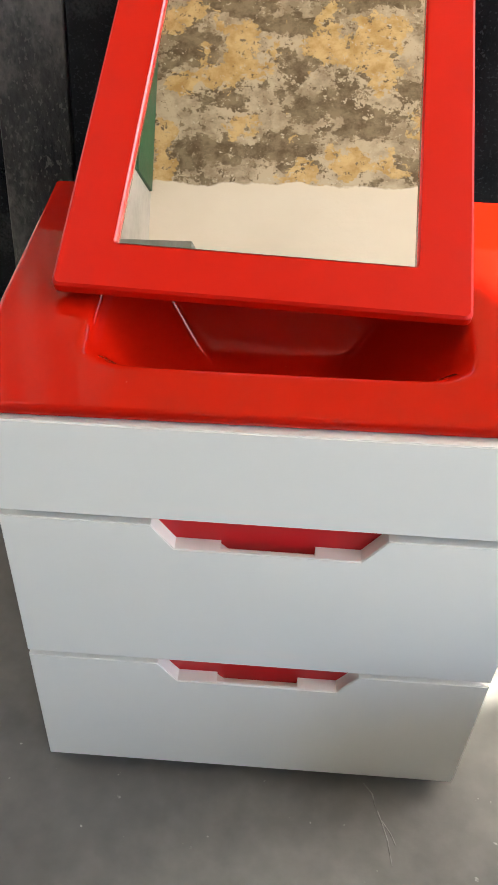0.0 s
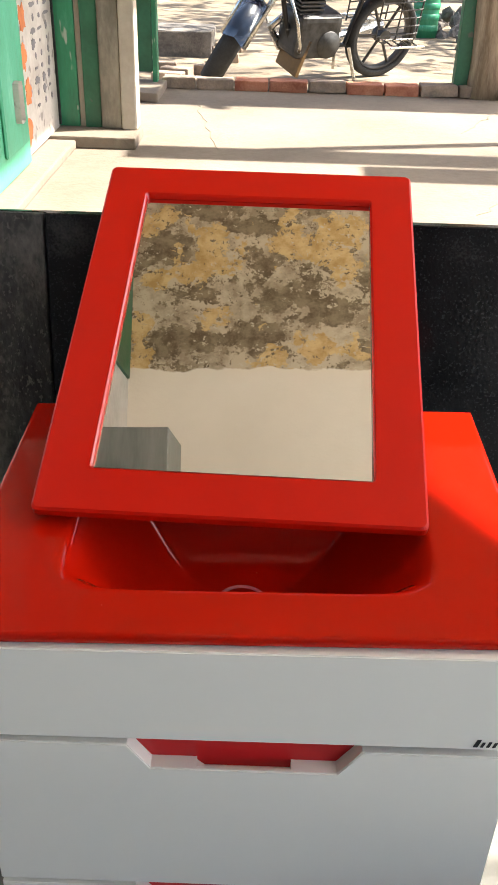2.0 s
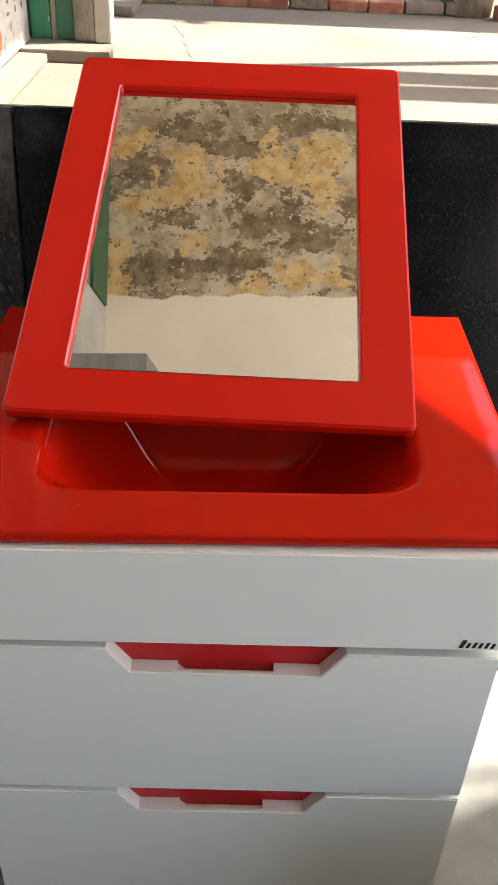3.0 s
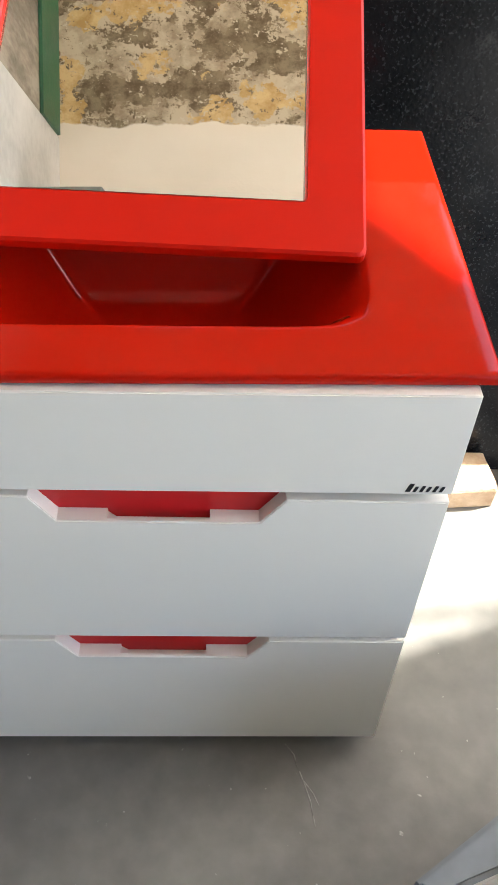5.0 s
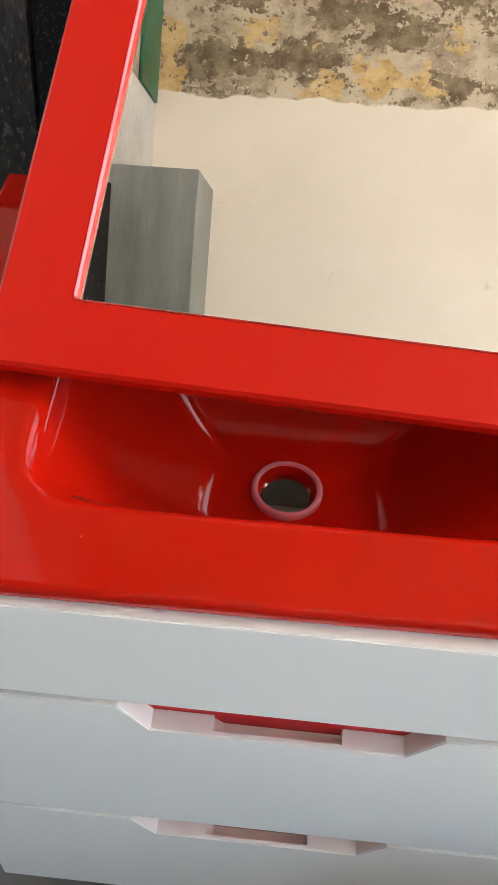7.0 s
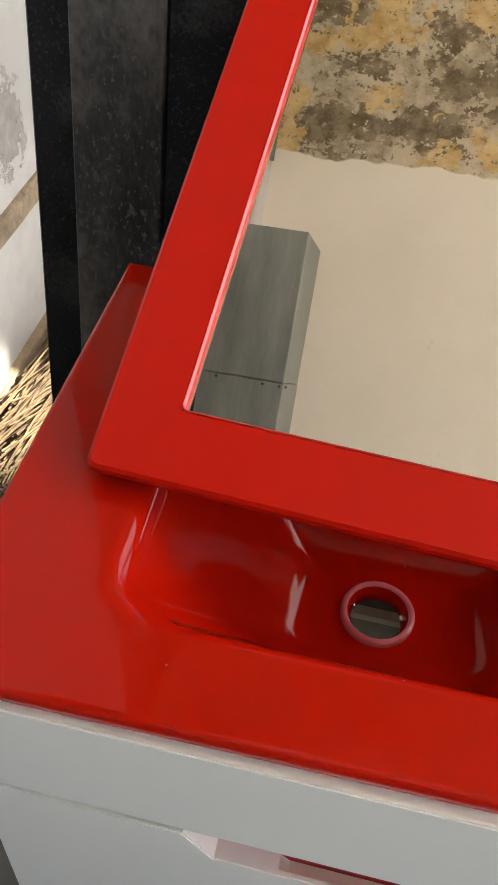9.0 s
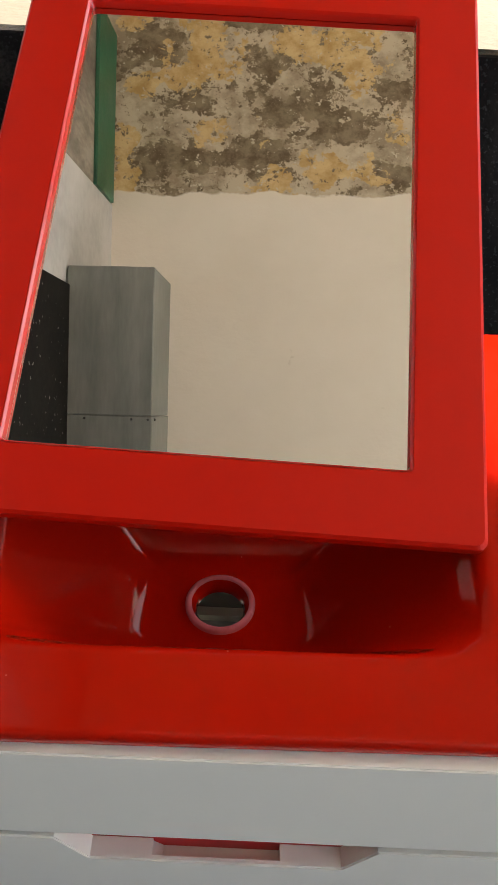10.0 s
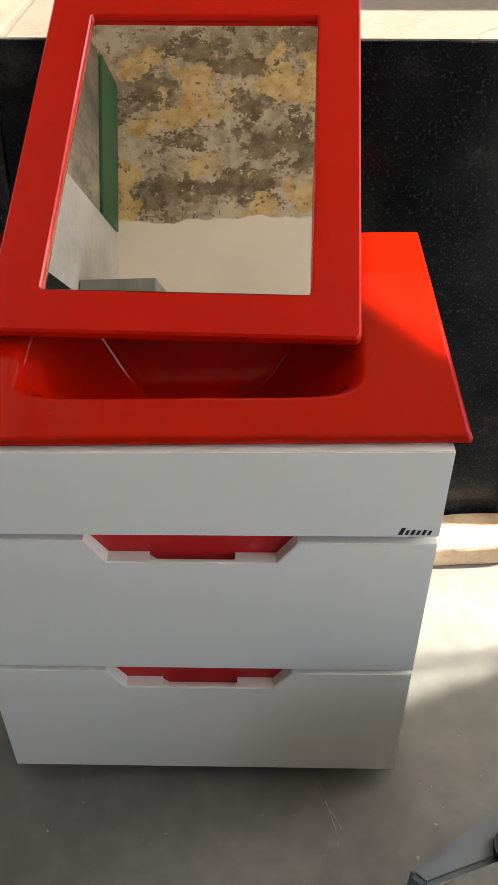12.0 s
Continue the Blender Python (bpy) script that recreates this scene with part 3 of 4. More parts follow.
rings = [frame_ring(hw, hl, 0.008, -TH), frame_ring(hw, hl, 0.008, -0.003), frame_ring(hw - 0.003, hl - 0.003, 0.007, 0.0),
         frame_ring(hw - FW + 0.003, hl - FW + 0.003, 0.005, 0.0), frame_ring(hw - FW + 0.0006, hl - FW + 0.0006, 0.003, -0.0024),
         frame_ring(hw - FW, hl - FW, 0.003, -0.0095)]
for r0, r1 in zip(rings, rings[1:]):
    for k in range(len(r0)):
        bm.faces.new((r0[k], r0[(k + 1) % len(r0)], r1[(k + 1) % len(r0)], r1[k]))
bm.transform(MM)
part("frame", bm, M["red"], mirror)
bm = bmesh.new()
r0, r1, r2 = frame_ring(hw - FW + 0.0022, hl - FW + 0.0022, 0.005, 0.0004), frame_ring(hw - FW + 0.0002, hl - FW + 0.0002, 0.003, -0.0020), frame_ring(hw - FW - 0.0006, hl - FW - 0.0006, 0.003, -0.0096)
for a_, b_ in ((r0, r1), (r1, r2)):
    for k in list(range(4, 20)):
        if 4 <= k < 5:
            continue
        bm.faces.new((a_[k], a_[(k + 1) % len(a_)], b_[(k + 1) % len(a_)], b_[k]))
bm.transform(MM)
part("inner_bevel", bm, M["gloss_red"], mirror, "polished inner edge of the frame")
part("glass", box(-hw + FW - 0.004, hw - FW + 0.004, -hl + FW - 0.004, hl - FW + 0.004, -0.0125, -0.0100, m=MM), mirror_glass, mirror, "silvered mirror glass")
part("backing", box(-hw + 0.01, hw - 0.01, -hl + 0.01, hl - 0.01, -TH + 0.0005, -0.0128, m=MM), M["card"], mirror, "brown backing board")


# ---- black stone slabs leaning back behind the vanity ----
def slab(x0, x1, y, h, th, mat, label, lean=7.5):
    m = pose(0, y, 0, -lean, 0, 0)
    b = box(x0, x1, 0, th, 0, h, 0.002, 1, m=m)
    return solid("stone_slab", b, mat, label, "slab", group="leaning stone slabs")


slab(-0.331, 1.75, 0.546, 0.909, 0.018, M["slab"], "wide polished black granite slab leaning behind the vanity", 8.4)
slab(-0.443, -0.335, 0.562, 0.905, 0.018, M["slab_dull"], "narrow dusty black granite offcut with scuffed face")
slab(-0.503, 1.60, 0.590, 0.900, 0.018, M["slab"], "black granite slab standing behind the others")


# ---- bricks on the floor ----
def brick_on_floor(x, y, rz, mat, label, l=0.225, w=0.108, h=0.07):
    b = box(-l / 2, l / 2, -w / 2, w / 2, 0, h, 0.006, 2)
    bmesh.ops.subdivide_edges(b, edges=[e for e in b.edges if e.calc_length() > 0.05], cuts=5, use_grid_fill=True)
    for v in b.verts:
        if v.co.z > 0.003:
            v.co += noise.noise_vector(v.co * 38 + Vector((x, y, 0)) * 9) * 0.0035
    b.transform(pose(x, y, 0, 0, 0, rz))
    return solid("brick", b, mat, label, "brick", group="bricks on the floor")


brick_on_floor(0.752, 0.404, 82, M["brick"], "orange fired brick lying before the black slab", 0.208, 0.112, 0.074)
brick_on_floor(0.452, 0.492, 4, M["pale_brick"], "pale dusty brick lying beside the vanity", 0.225, 0.092, 0.05)

# ---- block at the edge of the floor ----
blk = thing("white_block", "dusty white block with edge shading put in as blue-grey, standing on the floor", "block")
BMX = pose(0.236, -0.299, 0, 0, 0, 33.5)
bm = plate([(0.010, -0.014), (0.42, -0.108), (0.42, -0.36), (0.006, -0.36)], 0.0, 0.360, bevel=0.014)
bm.transform(BMX)
part("body", roughen(bm, 0.002, 20), M["ceramic"], blk, smooth=True)
# dark wedge: shading of the rounded edge built as a coloured piece
bm = plate([(0.004, 0.0), (0.42, 0.0), (0.42, -0.118), (0.010, -0.022)], 0.0, 0.352, bevel=0.005)
bm.transform(BMX)
part("rim", bm, M["block_edge_shade"], blk, "blue-grey wedge with the shading of a rounded edge in its colour")
# flat black disc, the dark inside of a hole put into colour
part("hole", lathe([(0.001, 0.001), (0.022, 0.001), (0.022, -0.01)], pose(0.354, -0.274, 0.361), sides=20), M["black"], blk, "round black disc in place of a hole")

# ---- metal trunking under the ceiling ----
duct = thing("metal_trunking", "grey sheet-metal trunking box fixed high on the wall", "trunking")
DX0, DX1, DY1, DZ0, DH = -0.735, -0.432, 0.745, 3.0, 0.40
part("body", box(DX0 + 0.002, DX1, 0.235, DY1, DZ0, DZ0 + DH, 0.003, 1), M["steel"], duct)
part("body", box(DX0 + 0.002, DX1 + 0.002, -0.6, 0.233, DZ0 - 0.002, DZ0 + DH, 0.003, 1), M["steel"], duct)
part("bracket", box(DX0 - 0.004, DX0 + 0.012, -0.6, 0.68, DZ0 - 0.62, DZ0 - 0.004, 0.003, 1), M["soot"], duct, "black backing board against the wall")
for x, y, z in [(DX1 - 0.012, 0.222, DZ0 - 0.003), (DX1 - 0.07, 0.222, DZ0 - 0.003), (DX1 + 0.003, 0.222, DZ0 + 0.05), (DX0 + 0.07, 0.222, DZ0 - 0.003)]:
    part("rivet", lathe([(0.001, -0.004), (0.004, -0.003), (0.005, 0.002)], pose(x, y, z), sides=10), M["black"], duct)

# ---- straw broom behind the vanity ----
bm = bmesh.new()
bmesh.ops.create_grid(bm, x_segments=26, y_segments=60, size=0.5)
for v in bm.verts:
    v.co = Vector((-0.625 + 0.23 * v.co.x, 0.80 + 0.80 * v.co.y, 0.0))
    rim = min(1, (0.40 - abs(v.co.y - 0.80)) / 0.12, (-0.505 - v.co.x) / 0.05 + 0.0)
    v.co.z = -0.004 + max(0, rim) * (0.010 + 0.012 * abs(noise.noise(v.co * 30)))
solid("soil", bm, M["soil"], "dark crumbly soil swept against the foot of the wall", "soil", "stuff", smooth=True)
broom = thing("straw_broom", "bundle of dry straw broom twigs lying by the wall", "broom")
rng = random.Random(4)
bm = bmesh.new()
for k in range(210):
    t = rng.random()
    a = Vector((-0.715 + 0.10 * rng.random(), 0.66 + 0.34 * t, 0.008 + 0.05 * rng.random()))
    ang = radians(rng.gauss(60, 11))
    l = 0.12 + 0.11 * rng.random()
    e = a + Vector((math.cos(ang) * l, math.sin(ang) * l, rng.uniform(-0.02, 0.07)))
    e.x, e.z = max(e.x, WALL_X + 0.025), max(e.z, 0.004)
    tube([a, (a + e) / 2 + Vector((0, 0, rng.uniform(0, 0.012))), e], 0.0024, bm, sides=5, taper=0.0012)
tagged(part("bristle", bm, M["straw"], broom), kind="stuff")
bm = bmesh.new()
for k in range(24):
    y = 0.53 + 0.010 * k
    tube([(-0.665, y, 0.012), (-0.60, y + 0.012, 0.060)], 0.0016, bm, sides=4)
for k in range(8):
    x = -0.665 + 0.009 * k
    tube([(x, 0.52, 0.014 + 0.0066 * k), (x, 0.77, 0.018 + 0.0066 * k)], 0.0016, bm, sides=4)
tagged(part("woven_mat", bm, M["straw"], broom, "loosely woven straw mesh"), kind="stuff")
solid("plaster_band", roughen(box(WALL_X - 0.004, WALL_X + 0.010, -0.4, 1.30, 0.292, 0.338, 0.003, 1), 0.006, 25, 6), M["sand"],
      "chipped earthen band along the whitewashed wall", "trim", "structure")
solid("baseboard", roughen(box(WALL_X, WALL_X + 0.02, 0.1, 1.30, 0.0, 0.035, 0.004, 1), 0.006, 18, 3), M["sand"],
      "crumbling earthen skirting of the wall", "skirting", "structure")

stone = solid("stone_offcut", roughen(box(-0.725, -0.60, 0.10, 0.60, 0.0, 0.05, 0.006, 2), 0.003, 15, 3), M["gravel"],
              "dusty dark stone offcut lying by the wall", "stone")
plank = box(-0.735, -0.716, -0.32, 0.0, 0.0, 0.262, 0.003, 2, m=pose(0, 0.702, 0.004, -16.6, 0, 0))
for v in plank.verts:
    v.co.z = max(v.co.z, 0.0)
solid("board", plank, M["old_board"], "weathered brown board end leaning on the whitewashed wall", "board")
solid("clod", roughen(box(-0.725, -0.665, 0.60, 0.655, 0.0, 0.05, 0.012, 2), 0.012, 30, 3), M["earth"], "crumbled brown clod against the wall", "clod")

# ---- facade along the yard ----
fac = thing("shop_facade", "sunlit plaster facade with green doors and pilasters", "facade", kind="structure")
part("wall", box(-1.15, -0.92, 1.82, 3.46, 0, 3.2), M["plaster"], fac)
part("wall", box(-2.4, -0.76, 3.46, 3.75, 0, 3.2), M["plaster"], fac)
part("plinth", roughen(box(-0.919, -0.80, 1.82, 3.2, YARD, YARD + 0.035, 0.008, 2), 0.004, 8, 4), M["concrete"], fac)
part("step", roughen(box(-0.919, -0.545, 3.20, 3.46, YARD, YARD + 0.05, 0.008, 2), 0.004, 8, 4), M["concrete"], fac)
# green double door next to the slabs
d = part("door", box(-0.918, -0.885, 1.95, 2.78, YARD + 0.04, 2.6, 0.004, 1), M["pale_green"], fac, "sun-bleached green panelled door with sunlight also put into its colour")
for y in (2.02, 2.42):
    for z in (0.55, 1.15, 1.75):
        part("panel", box(-0.886, -0.872, y, y + 0.30, z, z + 0.50, 0.006, 1), M["pale_green"], d)
part("mark", box(-0.8715, -0.8700, 2.56, 2.62, 0.64, 0.78, 0.02, 2), M["poster"], d, "pale worn painted mark")
# painted panel with faded writing
pnl = part("sign_panel", box(-0.919, -0.905, 2.80, 3.42, YARD + 0.05, 1.9), M["poster"], fac, "faded white painted panel with orange border")
rng = random.Random(9)
for k in range(8):
    z = 0.56 + 0.13 * k
    part("stripe", blob(-0.9050, -0.9030, 2.87 + 0.03 * (k % 2), z, 0.045, 0.045, k * 3.1), M["orange"], pnl)
for k in range(22):
    z = 0.62 + 0.045 * k
    for c in range(3):
        y = 3.04 + 0.11 * c + 0.03 * rng.random()
        part("line", blob(-0.9050, -0.9032, y, z, 0.010 + 0.035 * rng.random(), 0.004 + 0.016 * rng.random(), k * 1.7 + c * 5), M["grime"], pnl)
part("panel_edge", box(-0.9045, -0.896, 3.385, 3.40, YARD + 0.06, 1.9), M["black"], pnl)
# jambs and pilasters that stand out from the facade
z0 = YARD + 0.05
part("jamb", box(-0.915, -0.815, 3.40, 3.459, z0, 3.0, 0.006), M["green"], fac, "chipped green painted jamb")
part("reveal", box(-0.814, -0.790, 3.41, 3.459, z0, 3.0, 0.004), M["plaster"], fac)
part("jamb", box(-0.789, -0.715, 3.39, 3.459, z0, 3.0, 0.006), M["dark_green"], fac, "dark green painted jamb")
part("pilaster", roughen(box(-0.714, -0.625, 3.37, 3.459, z0, 3.0, 0.01, 2), 0.003, 9, 3), M["pillar"], fac, "grey weathered pilaster")
part("pilaster", roughen(box(-0.624, -0.555, 3.36, 3.459, z0, 3.0, 0.01, 2), 0.003, 9, 3), M["plaster"], fac)
# second gate post farther on
gate = thing("gate_post", "dark green gate post on a pale cement foot", "post")
part("post", box(-0.735, -0.64, 4.66, 4.74, YARD + 0.10, 3.0, 0.005), M["dark_green"], gate)
part("edge", box(-0.639, -0.612, 4.655, 4.74, YARD, 3.0, 0.005), M["green"], gate, "bright green painted edge")
part("foot", roughen(box(-0.75, -0.57, 4.30, 4.74, YARD, YARD + 0.05, 0.01, 2), 0.005, 8, 3), M["concrete"], gate)

# pale scrapes on the floor before the vanity
M["scrape"] = material("chalky_scrape", tones((0.27, 0.265, 0.25), 0.3), 0.95, scale=60)
for line in ([(0.168, 0.004, 0), (0.180, -0.012, 0), (0.183, -0.030, 0)], [(0.186, -0.036, 0), (0.193, -0.059, 0), (0.198, -0.077, 0), (0.202, -0.112, 0)],
             [(0.191, -0.050, 0), (0.203, -0.068, 0), (0.209, -0.084, 0)]):
    solid("scrape", tube([(x, y, -0.0004) for x, y, z in line], 0.0012, sides=6), M["scrape"], "pale scrape on the grey cement floor", "scrape", "structure")
# hairline cracks in the cement
M["crack"] = material("brown_crack_line", tones((0.18, 0.15, 0.11), 0.2), 0.95)
for seed, pts in enumerate((((-0.36, 4.28), (-0.20, 3.25)), ((0.95, 3.75), (1.25, 4.35)), ((0.75, 2.4), (1.3, 3.1)))):
    (xa, ya), (xb, yb) = pts
    line = [(xa + (xb - xa) * k / 14 + 0.035 * noise.noise(Vector((k * 0.6, seed * 9, 0))), ya + (yb - ya) * k / 14, YARD + 0.0005) for k in range(15)]
    solid("crack", tube(line, 0.0022, sides=4), M["crack"], "thin dark crack in the cement yard", "crack", "structure")

# ---- posts by the yard, and unseen beams added for their shadows ----
tree = thing("wooden_post", "weathered round wooden post beside a green timber", "post")
bm = bmesh.new()
tube([(1.27 + 0.012 * math.sin(k * 1.7), 4.80 + 0.01 * math.cos(k), YARD - 0.01 + 0.2 * k) for k in range(15)], 0.115, bm, sides=18, taper=0.085)
part("post", roughen(bm, 0.012, 9), M["wood"], tree, smooth=True)
part("timber", box(1.09, 1.17, 4.80, 4.88, YARD, 3.2, 0.006), M["dark_green"], tree, "green painted timber")
part("brick", roughen(box(1.38, 1.56, 4.60, 4.72, YARD, YARD + 0.07, 0.006, 1), 0.003, 30), M["brick"], tree)
# unseen beams on posts, added so that dark strips fall across the cement
shade = thing("shadow_beams", "unseen timber beams added to cast shadow strips on the yard", "pergola")
for y0, y1, x0, x1 in ((3.66, 3.88, 1.77, 6.0), (3.40, 3.63, 2.75, 6.0), (4.86, 5.34, 1.75, 3.7)):
    part("beam", box(x0, x1, y0, y1, 3.30, 3.36, m=pose(0, 0, 0, 0, 0, 0)), M["wood"], shade)
for x, y in ((5.6, 3.72), (5.6, 3.50), (3.6, 5.10), (2.2, 5.20), (2.1, 3.80)):
    part("post", tube([(x, y, GROUND), (x, y, 3.31)], 0.04, sides=8), M["wood"], shade)

# ---- far things behind the bricks ----
stub = thing("painted_trunk", "green painted round trunk standing in the yard", "trunk")
bm = bmesh.new()
tube([(1.60, 9.2, GROUND + 0.25 * k) for k in range(9)], 0.13, bm, sides=16, taper=0.115)
part("trunk", roughen(bm, 0.01, 7), M["green"], stub, smooth=True)
for k in range(5):
    part("band", lathe([(0.130, 0.0), (0.137, 0.01), (0.137, 0.05), (0.130, 0.06)], pose(1.60, 9.2, GROUND + 0.06 + 0.1 * k), sides=16), M["green"], stub, smooth=True)
rng = random.Random(8)
# unseen tree, added for dappled shade on the ground round the motorcycle
unseen_tree = thing("tree", "unseen leafy tree added to shade the far yard", "tree")
bm = tube([(4.5, 10.4, GROUND - 0.05), (4.45, 10.3, 1.2), (4.2, 10.3, 2.6), (3.7, 10.2, 3.6)], 0.2, sides=12, taper=0.09)
for tip in ((2.2, 8.6, 4.6), (2.4, 11.6, 4.7), (4.6, 12.2, 4.9), (5.2, 8.6, 4.7), (3.0, 10.0, 5.2)):
    tube([(4.1, 10.3, 2.9), ((4.1 + tip[0]) / 2, (10.3 + tip[1]) / 2, tip[2] - 0.6), tip], 0.07, bm, sides=8, taper=0.02)
part("trunk", bm, M["wood"], unseen_tree, smooth=True)
bm = bmesh.new()
for k in range(110):
    c = Vector((3.3 + rng.gauss(0, 1.15), 10.2 + rng.gauss(0, 1.6), 4.6 + rng.gauss(0, 0.4)))
    for q in range(16):
        o = c + Vector((rng.gauss(0, 0.2), rng.gauss(0, 0.2), rng.gauss(0, 0.15)))
        turn = Euler((rng.uniform(-0.9, 0.9), rng.uniform(-0.9, 0.9), rng.uniform(0, 6.3))).to_matrix()
        l, w = rng.uniform(0.10, 0.18), rng.uniform(0.035, 0.06)
        bm.faces.new([bm.verts.new(o + turn @ Vector(p)) for p in ((-l, 0, 0), (0, -w, 0.015), (l, 0, 0), (0, w, 0.015))])
tagged(part("crown", bm, M["leaf"], unseen_tree), kind="stuff")
rng = random.Random(21)
bm = bmesh.new()
for k in range(420):
    x, y = 1.75 + rng.random() * 2.6, 7.9 + rng.random() * 3.4
    h = 0.28 * max(0, 1 - abs(y - 9.3) / 1.6) * rng.random()
    s = 0.03 + 0.05 * rng.random()
    b = bmesh.new()
    bmesh.ops.create_icosphere(b, subdivisions=1, radius=s)
    for v in b.verts:
        v.co *= 0.7 + 0.6 * rng.random()
    b.transform(pose(x, y, GROUND + h))
    join(bm, b)
solid("gravel_heap", bm, M["gravel"], "heap of dark broken stone in the yard", "gravel", "stuff")
rng = random.Random(5)
for k in range(14):
    x, y = -1.2 + 0.9 * rng.random(), 5.9 + 2.0 * rng.random()
    b = roughen(box(-0.11, 0.11, -0.055, 0.055, 0, 0.07, 0.006, 1), 0.004, 30)
    b.transform(pose(x, y, GROUND, 0, 0, rng.uniform(-20, 20)))
    solid("loose_brick", b, M["grey_brick"], "weathered grey loose brick lying in the yard", "brick", group="loose bricks")
solid("old_step", roughen(box(-1.5, -0.45, 7.2, 7.8, GROUND - 0.02, GROUND + 0.2, 0.015, 2), 0.02, 6, 4), M["gravel"], "crumbling grey masonry step", "step")
solid("paper_scrap", roughen(box(-0.56, -0.42, 6.1, 6.2, GROUND - 0.001, GROUND + 0.008, 0, 1), 0.004, 20, 2), M["poster"], "white scrap of paper on the ground", "paper")
# unseen tall wall, added so the basin top does not reflect low sky
solid("wall_far", box(-14, 16, 15, 15.3, 0, 7.0), M["plaster"], "unseen plain plaster wall added to block low sky behind the yard", "wall", "structure")


# ---- motorcycle ----
def motorcycle(m):
    """Built along +x, front wheel at x = 0.63, wheels on z = 0."""
    bike = thing("motorcycle", "red and black motorcycle parked on its stand", "motorcycle")
    flip = Matrix.Rotation(radians(90), 4, 'X')

    def wheel(x, z, r, w, turn, roll=0):
        base = m @ pose(x, 0, z, roll, 0, turn) @ flip
        tyre = [(r - 0.055, -w * 0.4), (r - 0.02, -w * 0.5), (r - 0.004, -w * 0.3), (r, 0), (r - 0.004, w * 0.3), (r - 0.02, w * 0.5), (r - 0.055, w * 0.4)]
        wh = part("wheel", lathe(tyre, base, closed=True), M["rubber"], bike, "black tyre", smooth=True)
        part("rim", lathe([(r - 0.055, -w * 0.3), (r - 0.075, -w * 0.25), (r - 0.075, w * 0.25), (r - 0.055, w * 0.3)], base, closed=True), M["engine"], wh, smooth=True)
        sp = lathe([(0.001, -0.05), (0.05, -0.05), (0.05, 0.05), (0.001, 0.05)], base, sides=16)
        for k in range(6):
            a = math.pi / 3 * k
            tube([base @ Vector((0.04 * math.cos(a), 0.04 * math.sin(a), 0)), base @ Vector(((r - 0.07) * math.cos(a), (r - 0.07) * math.sin(a), 0))], 0.011, sp, sides=6)
        part("spokes", sp, M["engine"], wh)

    steer = 50
    wheel(0.63, 0.30, 0.31, 0.14, steer, -24)
    wheel(-0.62, 0.30, 0.30, 0.095, 0)
    fm = m @ pose(0.63, 0, 0.30, -24, 0, steer)
    b = bmesh.new()
    last = None
    for k in range(13):
        a = radians(25 + 120 * k / 12)
        row = [b.verts.new((0.335 * math.cos(a), y, 0.335 * math.sin(a) - abs(y) * 0.35)) for y in (-0.075, -0.04, 0, 0.04, 0.075)]
        if last:
            for i in range(4):
                b.faces.new((last[i], last[i + 1], row[i + 1], row[i]))
        last = row
    bmesh.ops.solidify(b, geom=b.faces[:], thickness=0.004)
    b.transform(fm)
    part("front_mudguard", b, M["navy"], bike, "dark navy front mudguard", smooth=True)
    for y in (-0.085, 0.085):
        part("fork", tube([fm @ Vector((0, y, 0)), fm @ Vector((-0.10, y, 0.28)), fm @ Vector((-0.22, y, 0.62))], 0.02), M["chrome"], bike, "chrome fork leg", smooth=True)
    part("handlebar", tube([fm @ Vector(p) for p in ((-0.36, -0.36, 0.72), (-0.24, -0.20, 0.74), (-0.22, 0.0, 0.68), (-0.24, 0.20, 0.74), (-0.36, 0.36, 0.72))], 0.013), M["chrome"], bike)
    hl_ = bmesh.new()
    bmesh.ops.create_uvsphere(hl_, u_segments=16, v_segments=10, radius=0.09)
    hl_.transform(fm @ pose(-0.10, 0, 0.58))
    part("headlight", hl_, M["seat"], bike, smooth=True)
    b = box(-0.16, 0.20, -0.14, 0.14, 0.20, 0.50, 0.05, 3)
    b.transform(m)
    part("engine", b, M["engine"], bike)
    b = lathe([(0.001, -0.155), (0.09, -0.15), (0.10, -0.12), (0.10, 0.12), (0.09, 0.15), (0.001, 0.155)], m @ pose(-0.06, 0, 0.30) @ flip, sides=20)
    part("crankcase", b, M["engine"], bike, smooth=True)
    for k in range(7):
        part("cooling_fin", box(0.0, 0.19, -0.10, 0.10, 0.44 + 0.025 * k, 0.452 + 0.025 * k, m=m), M["engine"], bike)
    b = box(-0.10, 0.34, -0.12, 0.12, 0.66, 0.86, 0.06, 4, m=m)
    part("tank", b, M["tank_red"], bike, "crimson fuel tank", smooth=True)
    part("tank_stripe", box(-0.06, 0.28, -0.123, 0.123, 0.735, 0.755, 0.002, 1, m=m), M["silver"], bike, "silver stripe")
    b = box(-0.72, -0.08, -0.12, 0.12, 0.74, 0.82, 0.03, 3, m=m)
    part("seat", b, M["seat"], bike, "black vinyl seat", smooth=True)
    part("side_panel", box(-0.80, -0.10, -0.125, 0.125, 0.62, 0.735, 0.03, 3, m=m), M["tank_red"], bike, "crimson side panel with silver stripe", smooth=True)
    part("side_stripe", box(-0.75, -0.12, -0.128, 0.128, 0.66, 0.675, 0.002, 1, m=m), M["silver"], bike)
    part("tail_frame", tube([m @ Vector(p) for p in ((-0.1, 0, 0.6), (-0.6, 0, 0.62), (-0.95, 0, 0.72))], 0.02), M["seat"], bike)
    part("rear_mudguard", box(-1.0, -0.62, -0.07, 0.07, 0.60, 0.64, 0.015, 2, m=m @ pose(0, 0, 0, 0, 8, 0)), M["seat"], bike)
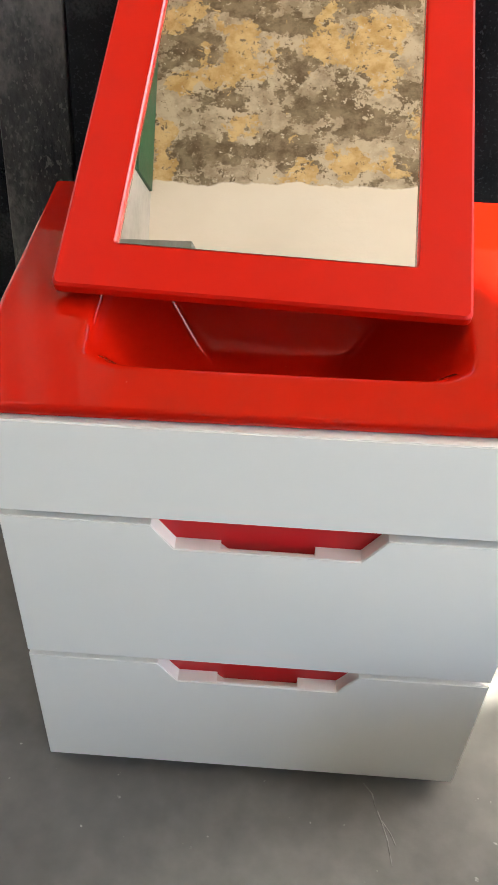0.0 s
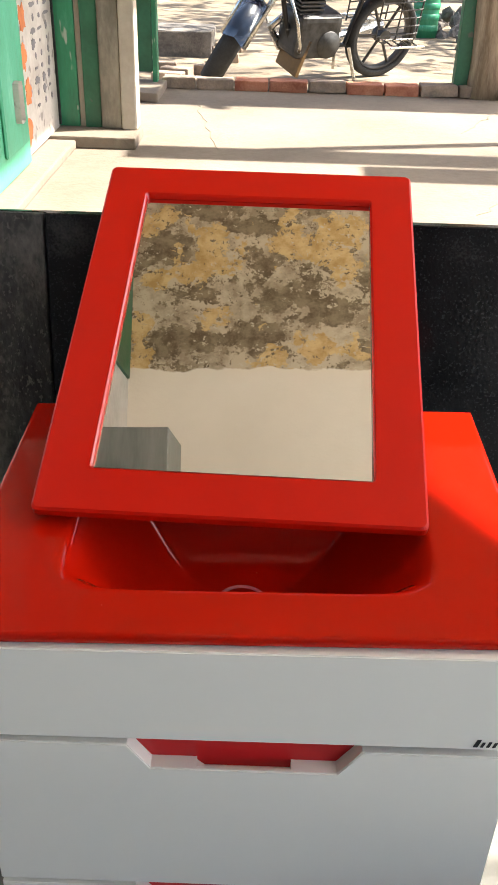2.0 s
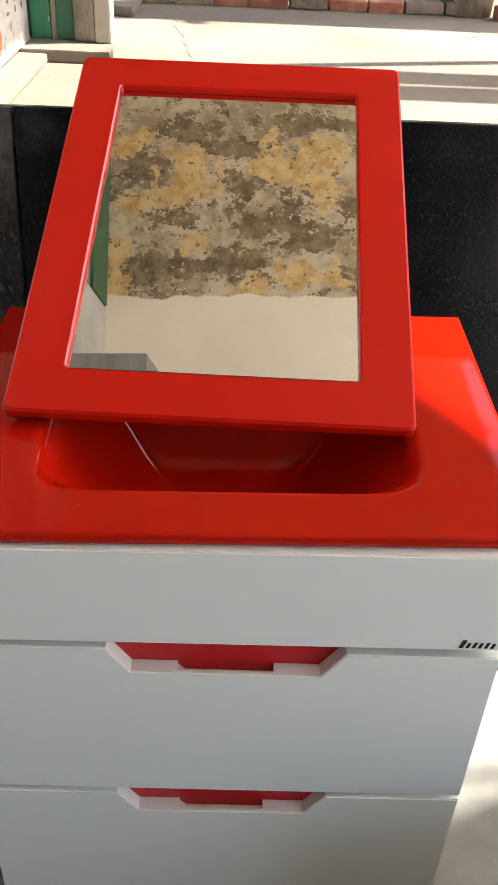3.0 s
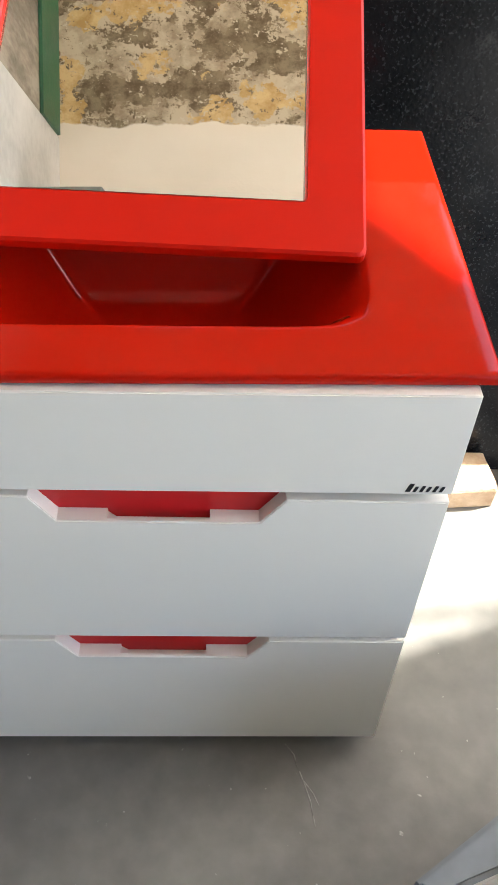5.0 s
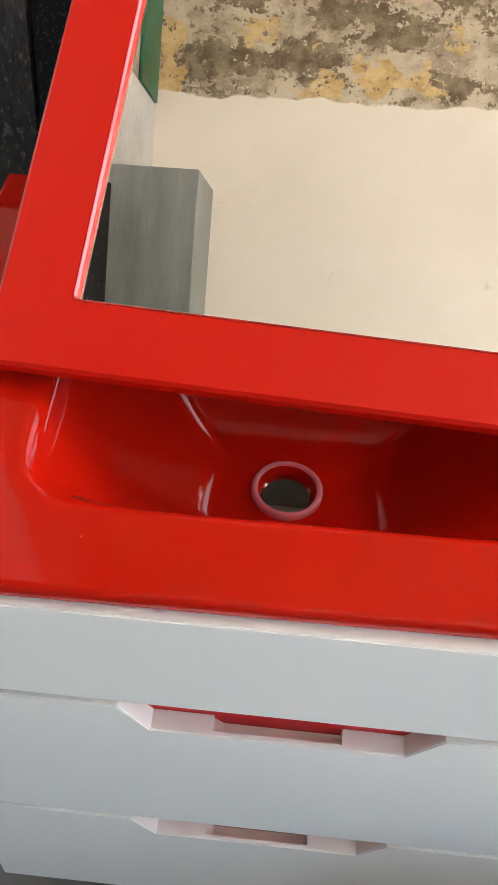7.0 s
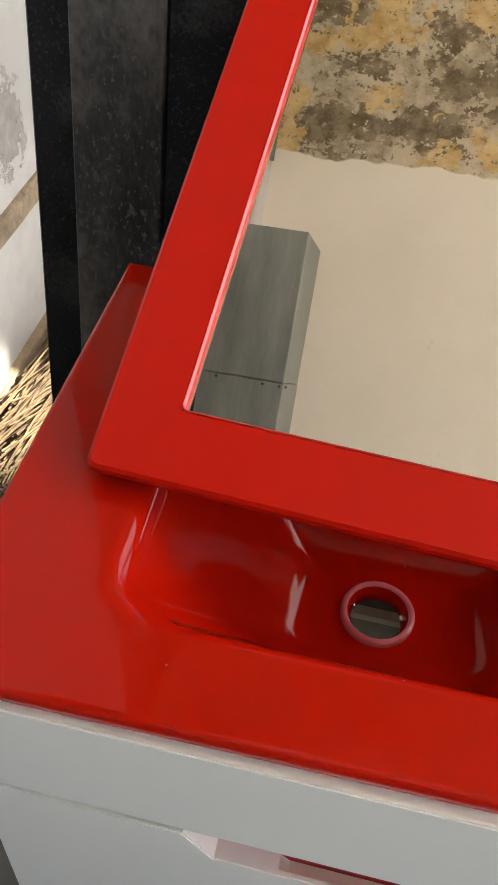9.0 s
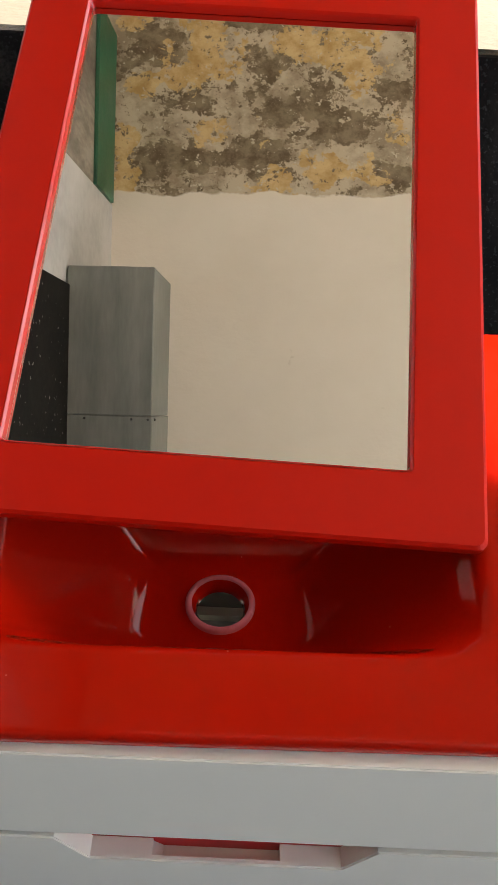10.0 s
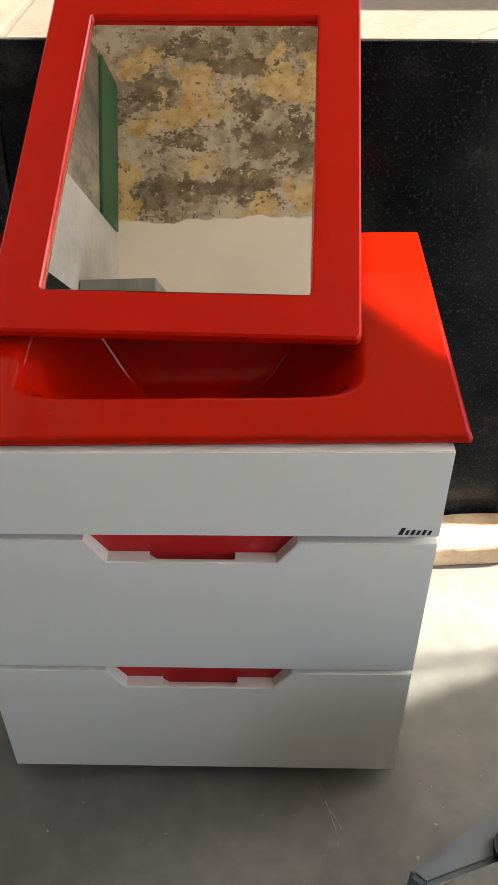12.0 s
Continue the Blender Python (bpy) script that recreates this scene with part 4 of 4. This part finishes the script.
    part("down_tube", tube([m @ Vector(p) for p in ((0.36, 0, 0.80), (0.24, 0, 0.45), (0.16, 0, 0.24), (-0.3, 0, 0.24), (-0.4, 0, 0.62))], 0.018), M["seat"], bike)
    for y in (-0.17, 0.17):
        part("crash_bar", tube([m @ Vector(p) for p in ((0.30, 0, 0.66), (0.32, y * 0.9, 0.62), (0.30, y * 1.45, 0.50), (0.24, y * 1.4, 0.34), (0.16, y * 0.7, 0.24), (0.14, 0, 0.24))], 0.012), M["chrome"], bike, "chrome crash bar", smooth=True)
    part("exhaust", tube([m @ Vector(p) for p in ((0.18, -0.06, 0.46), (0.27, -0.12, 0.34), (0.16, -0.15, 0.20), (-0.2, -0.17, 0.20), (-0.75, -0.19, 0.30))], 0.022, taper=0.045), M["chrome"], bike, "chrome exhaust pipe", smooth=True)
    for y in (0.19, -0.19):
        guard = part("leg_guard", tube([m @ Vector((-0.42, y, 0.34)), m @ Vector((-0.42, y, 0.68))], 0.006, sides=6), M["engine"], bike, "dark metal leg guard rails")
        for x in (-0.60, -0.78):
            part("bar", tube([m @ Vector((x, y, 0.34)), m @ Vector((x, y, 0.68))], 0.006, sides=6), M["engine"], guard)
        for k in range(6):
            z = 0.36 + 0.055 * k
            part("bar", tube([m @ Vector((-0.42, y, z)), m @ Vector((-0.78, y * 1.05, z + 0.02))], 0.005, sides=6), M["engine"], guard)
        g = bmesh.new()
        for k in range(4):
            tube([m @ Vector((-0.50 - 0.07 * k, y, 0.335)), m @ Vector((-0.50 - 0.07 * k, y * 1.75, 0.335))], 0.006, g, sides=6)
        tube([m @ Vector((-0.46, y * 1.75, 0.335)), m @ Vector((-0.76, y * 1.75, 0.335))], 0.007, g, sides=6)
        tube([m @ Vector((-0.46, y, 0.335)), m @ Vector((-0.76, y, 0.335))], 0.007, g, sides=6)
        part("footrest", g, M["chrome"], bike, "chrome barred footrest")
    for y in (-0.15, 0.15):
        part("stand", tube([m @ Vector((-0.28, y * 0.6, 0.26)), m @ Vector((-0.36, y, 0.012))], 0.013), M["chrome"], bike)
    part("board", box(0.16, 0.19, -0.14, 0.14, 0.04, 0.30, 0.004, 1, m=m @ pose(0, 0, 0, 0, -15, 0)), M["card"], bike, "brown guard board before the engine")
    return bike


motorcycle(pose(0.27, 6.2, GROUND, 0, 0, 211) @ pose(0, 0, 0, -14, 0, 0))

# ---- brick kerb at the edge of the cement yard ----
kerb = thing("brick_kerb", "row of worn bricks edging the cement yard", "kerb", kind="structure")
rng = random.Random(3)
x = -0.60
first = True
while x < 1.22:
    l = rng.uniform(0.19, 0.235)
    b = box(0.004, l - 0.006, -0.055, 0.055, 0, 0.062, 0.009, 2)
    bmesh.ops.subdivide_edges(b, edges=[e for e in b.edges if e.calc_length() > 0.04], cuts=3, use_grid_fill=True)
    for v in b.verts:
        v.co += noise.noise_vector(v.co * 30 + Vector((x * 7, 0, 0))) * 0.005
    b.transform(pose(x, 4.80 - 0.012 * x, YARD + rng.uniform(-0.006, 0.004), rng.uniform(-2, 2), 0, rng.uniform(-2, 2)))
    part("brick", b, M["brick"] if -0.35 < x < 0.15 or 0.45 < x < 0.75 else M["grey_brick"], kerb)
    x += l
